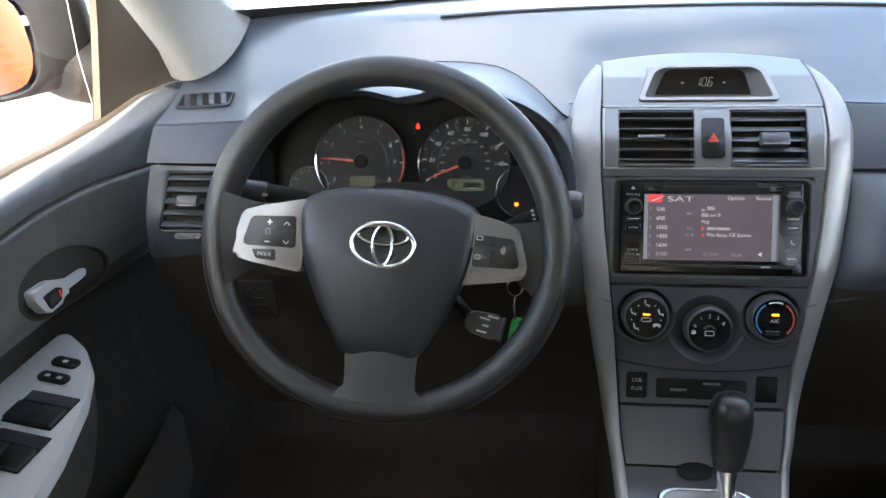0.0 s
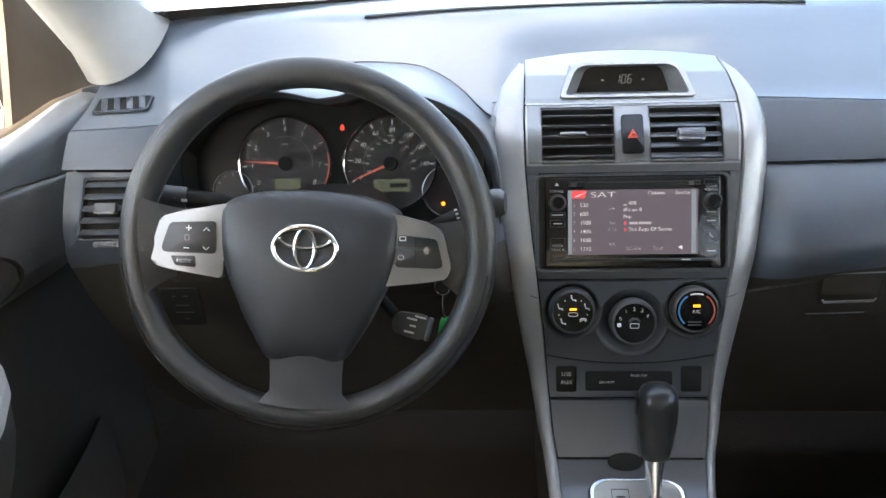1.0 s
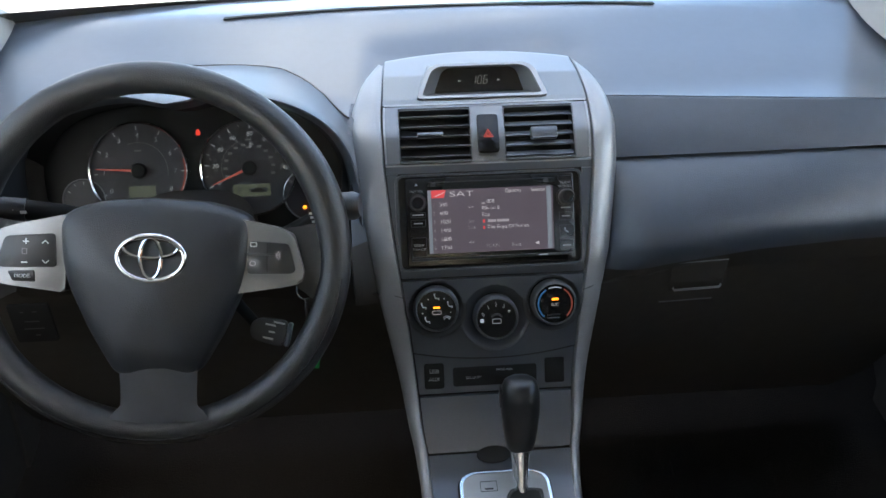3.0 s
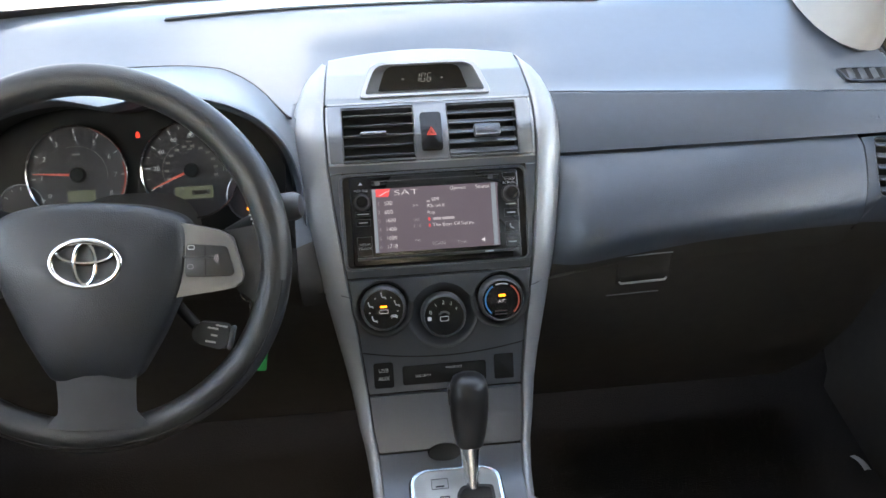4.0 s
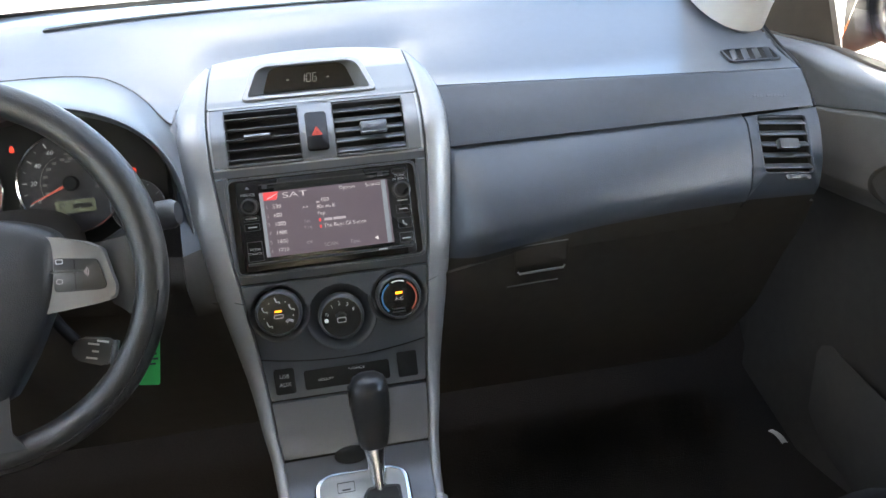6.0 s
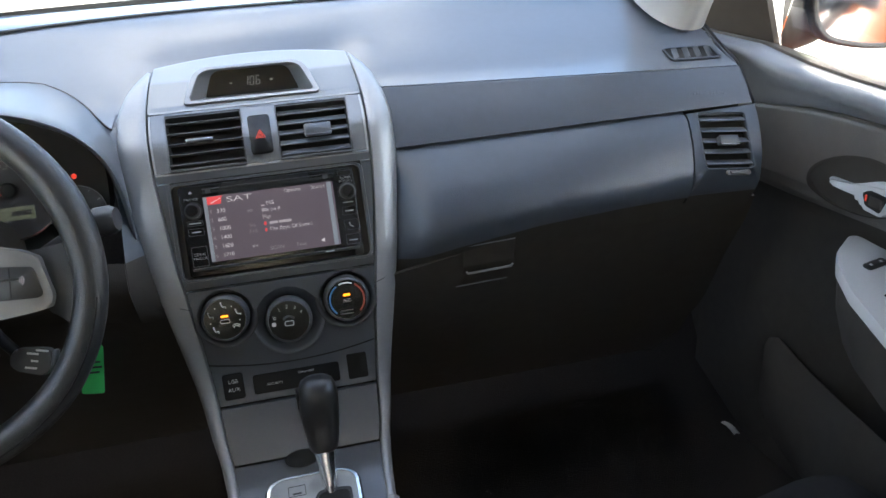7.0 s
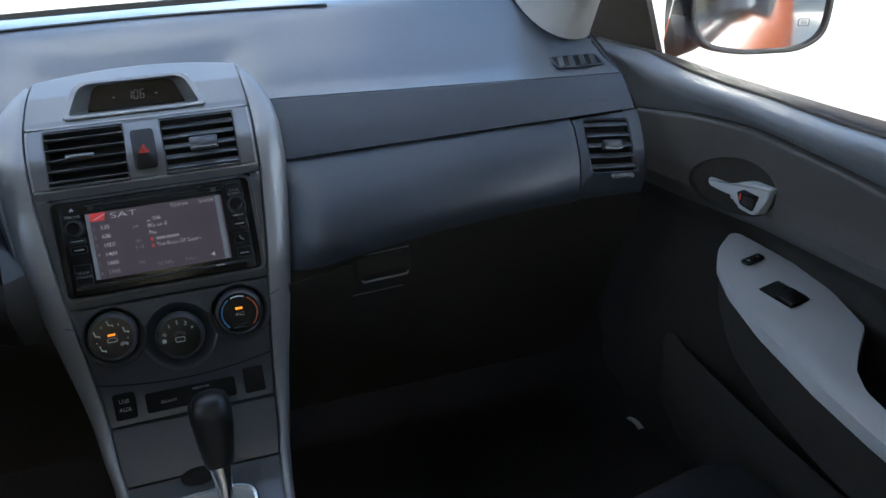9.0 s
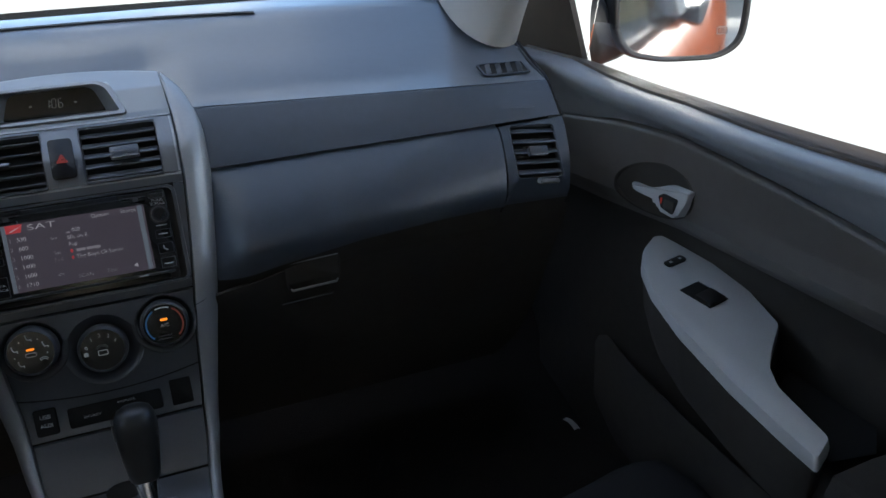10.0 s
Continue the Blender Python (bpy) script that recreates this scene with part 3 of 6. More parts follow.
def dash_front():
    cols = [lid_column(u) for u in [0.0, 0.01, 0.02, 0.035, 0.05, 0.07, 0.09, 0.11] + span(0.14, 1, 22)]
    lid = part("glove_box_lid", loft([c[:13] for c in cols], thick=-0.003), M_FASCIA, dash, "convex grey glove box lid")
    # the same grey lid turning down; its shade is put into the black
    part("lid_underside", loft([c[12:] for c in cols], thick=-0.003), M_LOWER, lid, "underside of the lid, shade put in its black")
    # latch, hung below the bulge
    m = frame_at((0.2505, 0.0026, 0.7625), (1, 0.05, 0.05), (0, -0.97, -0.22)) @ Matrix.Diagonal((0.80, 1.0, 0.7, 1.0))
    latch = part("latch", ring(rounded(0.086, 0.046, 0.004), rounded(0.080, 0.040, 0.003), 0.0015, m, 0.0005), M_LOWER, lid, "recessed release latch")
    part("paddle", slab(rounded(0.079, 0.030, 0.002, 0, 0.004), 0.0008, m, 0.0003), M_LOWER, latch)
    part("lip", tube([(-0.038, -0.016, 0.004), (-0.036, -0.019, 0.006), (0.034, -0.019, 0.006), (0.037, -0.016, 0.004)], 0.0017, 8, m=m), M_SILVER, latch)
    part("upper_edge", tube([(-0.041, 0.0215, 0.003), (0.041, 0.0215, 0.003)], 0.0010, 6, m=m), M_SILVER, latch)
    part("edge_line", tube([(-0.055, -0.040, 0.0), (0.028, -0.040, 0.0)], 0.0010, 6, m=m), M_GREYTRIM, lid)
    # panels that carry the outer vents
    for side in (-1, 1):
        if side > 0:
            cols = ([[(lerp(lid_edge(z) + 0.0032, 0.6150 - 0.142 * max(0.0, 0.911 - z), u), y, z) for x, y, z in front_profile(lerp(0.524, 0.610, u), False)] for u in span(0, 1, 34)])
        else:
            cols = [front_profile(-x, False) for x in span(0.548, 0.660, 34)]
        tails = [c[12:] for c in cols]
        below = bmesh.new()
        grid_faces(below, [[(x, y, z) for x, y, z in c] for c in tails])
        part("vent_panel_foot", below, M_LOWER, dash)
        part("vent_panel", vent_plate(cols, vent_frame(side)), M_FASCIA, dash, "flush panel round the side vent")
    fill = []
    for x in span(-0.1655, -0.148, 6):
        t = (x + 0.1655) / 0.0175
        top = [(0.115, pad_z(0.115) - 0.0012), (0.090, pad_z(0.090) - 0.0012), (0.067, pad_z(0.067) - 0.0015), (0.054, 0.934), (0.043, 0.911), (0.031, 0.885)]
        low = [(y, z) for _, y, z in front_profile(x)[4:]]
        fill.append([(lerp(-0.1655, CX + 0.006 - interp(z, SZ, S_OUT), t) if z < 0.92 else x, lerp(y, max(y, face_y(z) + 0.014), t), z) for y, z in top + low])
    part("inner_fascia", loft([c[:6] for c in fill]), M_HOODSKIN, dash)
    part("inner_panel", loft([c[5:10] for c in fill]), M_FASCIA, dash)
    part("inner_foot", loft([c[9:] for c in fill]), M_LOWER, dash)
    xs = span(-0.55, -0.1665, 16)
    part("knee_panel", loft([front_profile(x)[7:] for x in xs], thick=0.003), M_LOWER, dash, "black panel below the steering column")
    rows = []
    for x in span(-0.665, 0.612, 30):
        yb, zb = under(x)
        rows.append([(x, yb + 0.024, zb - 0.030), (x, yb + 0.040, zb - 0.07), (x, yb + 0.075, zb - 0.13), (x, 0.10, 0.60), (x, 0.17, 0.50), (x, 0.25, 0.42)])
    part("lower_panel", loft(rows, thick=0.004), M_LOWER, dash, "black underside of the dash")
    rows = [[(x, seam(x)[0] + 0.020, seam(x)[1] + 0.004), (x, 0.05, 0.80), (x, 0.06, 0.74)] for x in span(0.14, 0.605, 8)]
    part("carrier", loft(rows), M_DARK, dash)
    rows = [[(x, seam(x)[0] + 0.020, seam(x)[1] + 0.004), (x, 0.05, 0.80), (x, 0.06, 0.74)] for x in span(-0.66, -0.55, 4)]
    part("carrier", loft(rows), M_DARK, dash)


dash_front()


def airbag_mark():
    # small moulded word on the passenger side, unreadable
    m = frame_at((0.568, 0.0435, 0.9275), (1, -0.09, 0), (0, -0.72, 0.69))
    for k, w in enumerate((0.007, 0.005, 0.016)):
        part("moulded_mark", slab(rounded(w, 0.0028, 0.001, -0.016 + 0.010 * k + (0.004 if k == 2 else 0), 0), 0.0008, m), M_LOWER, dash)


airbag_mark()


def defroster(side):
    """A small demister grille at the end of the dash top."""
    v = part("demister_grille", ring(rounded(0.069, 0.036, 0.006), rounded(0.064, 0.031, 0.004), 0.0022, DM[side], 0.0008), M_FASCIA, dash, "small black demister grille")
    part("well", slab(rounded(0.070, 0.034, 0.004), 0.0012, DM[side]), M_DARK, v)
    for k in range(4):
        m = DM[side] @ T((-0.023 + 0.0155 * k, 0, 0.0020)) @ Matrix.Rotation(radians(-side * 14), 4, "Z") @ Matrix.Rotation(radians(-side * 24), 4, "Y")
        part("fin", box((0.0070, 0.0300, 0.0016), (0, 0, 0), 0.0004, m), M_PANEL, v)


DM = {1: frame_at((0.5643, 0.1025, 0.9622), (1, -0.05, -0.012), (0, -0.27, 0.96)) @ T((0, 0, 0.0022)),
      -1: frame_at((-0.6187, 0.1116, 0.9650), (1, 0.09, 0.025), (0, -0.30, 0.95)) @ T((0, 0, 0.0030))}
for s in (-1, 1):
    defroster(s)


def side_vent(side):
    m = vent_frame(side)
    v = part("side_vent", ring(rounded(0.0625, 0.0735, 0.005, -0.0025, 0.0055), rounded(0.0610, 0.0720, 0.004, -0.0025, 0.0055), 0.008, m @ T((0, 0, -0.0095)), 0.0004), M_SLAT, dash, "square air vent with five slats")
    part("well", slab(rounded(0.072, 0.074, 0.004, 0, 0.006), 0.001, m @ T((0, 0, -0.010))), M_DARK, v)
    for k in range(5):
        mm = m @ T((-0.0025, 0.035 - 0.0145 * k, -0.0025)) @ Matrix.Rotation(radians(-38), 4, "X")
        part("slat", box((0.0605, 0.0105, 0.0018), (0, 0, 0), 0.0006, mm), M_PANEL, v)
    tab = part("tab", box((0.026, 0.012, 0.010), (0, 0, 0.006), 0.002, m @ T((-0.002, 0.004, -0.003))), M_BUTTON, v, "grey louvre tab")
    part("tab_edge", box((0.024, 0.0014, 0.002), (-0.002, -0.003, 0.008), 0.0006, m), M_GREYTRIM, tab)
    part("thumb_wheel_slot", slab(rounded(0.032, 0.007, 0.003, 0.004, -0.0390), 0.0022, m @ T((0, 0, 0.0022))), M_BLACK, v)
    part("thumb_wheel", box((0.022, 0.005, 0.004), (0.004, -0.0390, 0.0036), 0.0008, m), M_SLAT, v)


for s in (-1, 1):
    side_vent(s)


def defroster_slot():
    rows = []
    for x in span(-0.335, 0.262, 24):
        y = 0.305 - 0.02 * (x / 0.3) ** 2
        z = pad_z(y)
        rows.append([(x, y - 0.005, z - 0.0004), (x, y - 0.004, z + 0.0012), (x, y + 0.004, z + 0.0026), (x, y + 0.005, z + 0.001)])
    part("defroster_slot", loft(rows, close_v=True, caps=True), M_DARK, dash, "long black windshield defroster slot")


defroster_slot()


def hood_point(a, w, h, z0=0.865):
    c, s = math.cos(a), math.sin(a)
    k = 2 / 2.8
    x = w * math.copysign(abs(c) ** k, c)
    return HOODX + x, z0 + h * math.copysign(abs(s) ** k, s) + 0.0012 - 0.012 * math.exp(-((x - 0.004) / 0.032) ** 2)


def cluster_hood():
    """Arched brow: from the dials out to the lip and back over the top to the pad."""
    angs = [math.pi * k / 64 for k in range(65)]
    spec = [(0.172, 0.112, 0.078), (0.184, 0.123, 0.040), (0.193, 0.133, 0.010), (0.1965, 0.1365, 0.003), (0.1985, 0.1388, 0.002), (0.1995, 0.1400, 0.006)]
    rows = []
    for w, h, y0 in spec:
        r = []
        for a in angs:
            x, z = hood_point(a, w, h)
            u = max(0.0, min(1.0, (z - 0.865) / h)) ** 0.8
            r.append((x, y0 + 0.014 * (1 - u), z))
        rows.append(r)
    lip = rows[-1]
    for t in (0.12, 0.3, 0.5, 0.7, 0.88, 1.0):
        r = []
        for a, p in zip(angs, lip):
            c = math.cos(a)
            xb = HOODX + 0.1895 * math.copysign(abs(c) ** (2 / 2.8), c)
            yb = hood_arc(xb) + 0.001
            zb = pad_z(yb) - 0.001
            q = Vector(p).lerp(Vector((xb, yb, zb)), t)
            q.z += 0.004 * math.sin(math.pi * t) * math.sin(a)
            r.append(tuple(q))
        rows.append(r)
    rows = [[(r[0][0], r[0][1], 0.80)] + r + [(r[-1][0], r[-1][1], 0.80)] for r in rows]
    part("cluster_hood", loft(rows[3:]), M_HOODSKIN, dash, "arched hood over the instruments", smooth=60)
    # lip in the darker copy of the dash plastic, for its shade
    part("hood_lip", loft(rows[1:4]), M_FASCIA, dash, "lip of the hood, shade put in its dark grey", smooth=60)
    part("hood_lining", loft(rows[:2]), M_MATTE, dash, "black inside of the hood", smooth=60)


cluster_hood()


def hood_seam():
    pts = []
    for k in range(65):
        x = HOODX + lerp(-0.1885, 0.1885, k / 64)
        y = hood_arc(x) - 0.002
        pts.append((x, y, pad_z(y) + 0.0005))
    part("hood_seam", tube(pts, 0.0012, 6), M_LOWER, dash)


hood_seam()

# ---------------------------------------------------------------- centre console
def inner(z):
    return interp(z, SZ, S_IN)


def pf(x, z, off=0.0):
    """Local frame lying on the console's face."""
    dy, dz = face_y(z + 0.018) - face_y(z - 0.018), 0.036
    n = Vector((0, -dz, dy)).normalized()
    o = Vector((x, face_y(z), z)) + n * off
    return frame_at(o, (1, 0, 0), n)


console = thing("centre_console", (CX, 0.0, 0.30), "grey centre console framed by tall silver trim strips", "console")


def side_strip(side):
    rows = []
    for z in [lerp(SZ[0], SZ[-1], k / 60) for k in range(61)]:
        i, o, y = interp(z, SZ, S_IN), interp(z, SZ, S_OUT), face_y(z)
        # the driver's side strip is broader and turns back less
        o += interp(z, (0.46, 0.65, 0.80, 0.90, 0.96, 0.998), (0.000, 0.001, 0.0050, 0.0085, 0.0085, 0.005)) if side < 0 else interp(z, (0.6, 0.8, 0.96, 0.998), (0.0, 0.0025, 0.0025, 0.001))
        back = 0.5 if side < 0 else 0.85
        w = o - i
        yb = max(y, -0.10) if z < 0.56 else y
        rows.append([(CX + side * px, py, z) for px, py in (
            (i + 0.0006, y + 0.008), (i + 0.0008, y - 0.0005), (i + 0.002, y - 0.003), (i + 0.35 * w, y - 0.003), (i + 0.65 * w, y + 0.001 * back), (i + 0.86 * w, y + 0.008 * back), (o, y + 0.019 * back))] + [
            (CX + side * (o + 0.001), y + (0.034 if z < 0.93 else 0.023), z - (0 if z < 0.93 else 0.008)), (CX + side * o, y + (0.07 if z < 0.93 else 0.026), z - (0 if z < 0.93 else 0.03))])
    part("trim_strip", loft(rows), M_SILVER, console, "tall curved silver trim strip", smooth=60)
    z0 = 0.762
    pts = []
    for u in (0.02, 0.35, 0.65, 0.86, 1.0):
        z = z0 - 0.006 + 0.010 * u
        i, w, y = interp(z, SZ, S_IN), interp(z, SZ, S_OUT) - interp(z, SZ, S_IN), face_y(z)
        pts.append((CX + side * (i + u * w), y + interp(u, (0.02, 0.35, 0.65, 0.86, 1.0), (-0.003, -0.003, 0.001, 0.008, 0.019)), z))
    part("strip_joint", tube(pts, 0.0006, 5), M_PANEL, console)
    # body behind the strip down to the floor
    rows = []
    for z in span(0.30, 0.94, 12):
        o, y = interp(z, SZ, S_OUT), face_y(max(z, 0.44))
        rows.append([(CX + side * (o - 0.004), y + 0.03 if z > 0.5 else y, z), (CX + side * (o + 0.002), y + 0.07, z), (CX + side * (o + 0.004), 0.22, z)])
    part("side_panel", loft(rows), M_LOWER, console)


for s in (-1, 1):
    side_strip(s)


def zone(z0, z1, x0=-1.0, x1=1.0, n=5, nx=8, lift=0.0, gap=0.0012, sag=0.0):
    """Console skin between two heights; x0 and x1 as shares of the half width, or metres if given as pairs."""
    rows = []
    for z in span(z0 + gap, z1 - gap, n):
        h = inner(z) - 0.001
        a = x0[0] if isinstance(x0, tuple) else CX + x0 * h
        b = x1[0] if isinstance(x1, tuple) else CX + x1 * h
        row = []
        for x in span(a, b, nx):
            zz = z
            if sag:
                s = (z - z0) / (z1 - z0)
                zz = z - sag * (1 - ((x - CX) / h) ** 2) * (1 - s if sag > 0 else s)
            row.append((x, face_y(zz) - lift, zz))
        rows.append(row)
    bm = loft(rows)
    bmesh.ops.recalc_face_normals(bm, faces=bm.faces)
    ret = bmesh.ops.extrude_face_region(bm, geom=bm.faces[:])
    bmesh.ops.translate(bm, verts=[g for g in ret["geom"] if isinstance(g, bmesh.types.BMVert)], vec=(0, 0.005, 0))
    return bm


part("switch_panel", zone(0.634, 0.6868, n=5, sag=0.0), M_PANEL, console)
KNOBS = ((-0.0715, 0.7420, 0.0335), (-0.0010, 0.7285, 0.0400), (0.0685, 0.7430, 0.0335))


def climate_panel():
    bm = zone(0.686, 0.777, n=60, nx=130, lift=0.0022, sag=0.0105)
    gone = []
    for f in bm.faces:
        c = f.calc_center_median()
        if any((c.x - x) ** 2 + ((c.z - z) * 1.01) ** 2 < (r - 0.001) ** 2 for x, z, r in KNOBS):
            gone.append(f)
    bmesh.ops.delete(bm, geom=gone, context="FACES")
    part("climate_panel", bm, M_PANEL, console, "grey climate control panel with a bowed lower edge")
    pts = []
    for k in range(31):
        u = -1 + k / 15
        z = 0.6868 - 0.0105 * (1 - u * u)
        pts.append((CX + u * (inner(z) - 0.001), face_y(z) - 0.0012, z))
    part("panel_gap", tube(pts, 0.0013, 6), M_DARK, console)


climate_panel()
for z0, z1, x0, x1, g in ((0.777, 0.7900, -1.0, 1.0, 0.0012), (0.8935, 0.9048, -1.0, 1.0, 0.0012), (0.790, 0.8935, -1.0, (-0.1095,), 0), (0.790, 0.8935, (0.1075,), 1.0, 0)):
    part("radio_surround", zone(z0, z1, x0, x1, gap=g), M_PANEL, console)
part("backing", zone(0.56, 0.965, lift=-0.030, gap=0), M_DARK, console)
CLOCK = frame_at((-0.005, 0.0985, 0.9868), (1, 0, 0), (0, -0.774, 0.633))
CLOCK_OUT = soften([(-0.0770, -0.0215), (0.0770, -0.0215), (0.0635, 0.0150), (0.0520, 0.0215), (-0.0520, 0.0215), (-0.0635, 0.0150)], 0.006, 4)


def within(x, y, poly):
    odd = False
    for (x0, y0), (x1, y1) in zip(poly, poly[1:] + poly[:1]):
        if (y0 > y) != (y1 > y) and x < x0 + (y - y0) * (x1 - x0) / (y1 - y0):
            odd = not odd
    return odd


def top_cap():
    bm = zone(0.9635, 1.0012, n=46, nx=120, sag=-0.0058)
    inv, hole = CLOCK.inverted(), [(x * 0.965, y * 0.93) for x, y in CLOCK_OUT]
    gone = []
    for f in bm.faces:
        c = inv @ f.calc_center_median()
        if within(c.x, c.y, hole):
            gone.append(f)
    bmesh.ops.delete(bm, geom=gone, context="FACES")
    part("top_cap", bm, M_CAP, console, "silver cap round the clock")


top_cap()


def centre_vents():
    for a, b in ((-1.0, (-0.1060,)), ((-0.0215,), (0.0175,)), ((0.1005,), 1.0)):
        part("vent_frame", zone(0.9048, 0.9640, a, b), M_GREYTRIM, console, "satin grey post beside the centre vents")
    for a, b in ((0.9048, 0.9085), (0.9610, 0.9640)):
        part("frame_rail", zone(a, b, (-0.1060,), (0.1005,), gap=0.0002), M_GREYTRIM, console)
    for a, b, h in ((0.9028, 0.9046, 0.99), (0.9642, 0.9656, 0.985)):
        part("bright_line", zone(a, b, -h, h, n=2, lift=0.0012, gap=0.0), M_SILVER, console)
    for u in (-0.985, 0.985):
        part("bright_line", zone(0.9048, 0.9640, u - 0.012, u + 0.006, n=5, nx=2, lift=0.0010), M_SILVER, console)
    for x0, x1, tilt, mat, thick in ((-0.1060, -0.0215, 12, M_BUTTON, 0.0013), (0.0175, 0.1005, -34, M_PANEL, 0.0018)):
        xc, w = (x0 + x1) / 2, x1 - x0
        m = pf(xc, 0.935)
        v = part("centre_vent", ring(rounded(w + 0.001, 0.0655, 0.003), rounded(w - 0.002, 0.0625, 0.002), 0.020, m @ T((0, 0, -0.022))), M_SLAT, console, "wide air vent with five slats")
        part("well", slab(rounded(w, 0.064, 0.002), 0.001, m @ T((0, 0, -0.026))), M_DARK, v)
        for k in range(5):
            mm = m @ T((0, 0.0245 - 0.0122 * k, -0.0065)) @ Matrix.Rotation(radians(tilt), 4, "X")
            part("slat", box((w - 0.003, 0.0020 if tilt > 0 else 0.0080, thick if tilt < 0 else 0.012), (0, 0, 0), 0.0005, mm), mat, v)
        if tilt > 0:
            part("tab", box((0.030, 0.0042, 0.006), (-0.006, 0.0005, 0.001), 0.0012, m), M_GREYTRIM, v, "thin bright louvre tab")
        else:
            part("tab", box((0.031, 0.014, 0.010), (0.004, -0.0030, 0.003), 0.002, m), M_PANEL, v, "grey louvre tab")
            part("tab_edge", box((0.029, 0.0016, 0.002), (0.004, -0.0098, 0.0075), 0.0005, m), M_GREYTRIM, v)


centre_vents()


def hazard_button():
    m = pf(-0.0023, 0.9345)
    b = part("hazard_button", slab(rounded(0.0250, 0.0465, 0.004), 0.0040, m @ T((0, 0, -0.001)), 0.0010), M_GLOSS, console, "tall black hazard switch")
    for r, w in ((0.0068, 0.0008), (0.0036, 0.0007)):
        tri = [(r * math.cos(radians(a)), r * math.sin(radians(a)) - 0.002) for a in (90, 210, 330)]
        tri2 = [(x * (1 - 1.7 * w / r), (y + 0.002) * (1 - 1.7 * w / r) - 0.002) for x, y in tri]
        part("triangle", ring(tri, tri2, 0.0005, m @ T((0, 0, 0.0032))), M_HAZRED, b, "red triangle")


hazard_button()


def clock_pod():
    m, out = CLOCK, CLOCK_OUT
    inn = soften([(-0.0752, -0.0206), (0.0752, -0.0206), (0.0620, 0.0145), (0.0512, 0.0207), (-0.0512, 0.0207), (-0.0620, 0.0145)], 0.0055, 4)
    pod = part("clock_pod", ring([(x * 1.03, y * 1.06) for x, y in out], [(x * 0.955, y * 0.93) for x, y in inn], 0.0035, m, 0.0012), M_SILVER, console, "hooded clock on top of the console")
    rows = [[m @ Vector((x, y, 0.001)) for x, y in out]]
    for d, k in ((0.030, 0.985), (0.070, 0.95)):
        rows.append([Vector((lerp(-0.005, (m @ Vector((x, y, 0))).x, k), (m @ Vector((x, y, 0))).y + d, min((m @ Vector((x, y, 0))).z, 0.9975) - 0.02 * d)) for x, y in out])
    part("hood", loft(rows, close_v=True), M_CAP, pod)
    # recess walls and the display, which stands nearly upright
    q = frame_at((-0.005, 0.1215, 0.9835), (1, 0, 0), (0, -0.985, 0.17))
    back = [(x * 0.74, y * 0.74) for x, y in inn]
    rows = [[m @ Vector((x, y, 0.001)) for x, y in inn], [q @ Vector((x, y, 0)) for x, y in back]]
    part("recess", loft(rows, close_v=True), M_CAP, pod)
    face = part("display", slab([(x * 1.01, y * 1.01) for x, y in back], 0.001, q @ T((0, 0, -0.001))), M_GLOSS, pod, "black digital clock display")
    t = q @ T((0, 0.0005, 0.0004))
    segments = {"0": "abcdef", "1": "bc", "6": "acdefg"}
    bars = {"a": (0, 1, 1), "g": (0, 0, 1), "d": (0, -1, 1), "b": (1, 0.5, 0), "c": (1, -0.5, 0), "e": (-1, -0.5, 0), "f": (-1, 0.5, 0)}
    lean = Matrix.Shear("XZ", 4, (0.0, 0.0))
    lean[0][1] = 0.16
    for x0, num in ((-0.0062, "1"), (0.0010, "0"), (0.0082, "6")):
        marks = []
        for key in segments[num]:
            sx, sy, flat = bars[key]
            marks.append(box((0.0036, 0.0007, 0.0004) if flat else (0.0007, 0.0042, 0.0004), (x0 + sx * 0.0022, sy * 0.0050, 0.0002), 0, t @ lean))
        part("clock_digit", join(*marks), M_CLOCKTXT, face, smooth=0)
    part("clock_colon", join(*[box((0.0007, 0.0009, 0.0004), (-0.0026, y, 0.0002), 0, t @ lean) for y in (-0.002, 0.002)]), M_CLOCKTXT, face, smooth=0)
    for sx in (-0.024, 0.024):
        part("clock_button", box((0.0030, 0.0016, 0.0006), (sx, -0.001, 0.0003), 0, t), M_CLOCKTXT, face)


clock_pod()


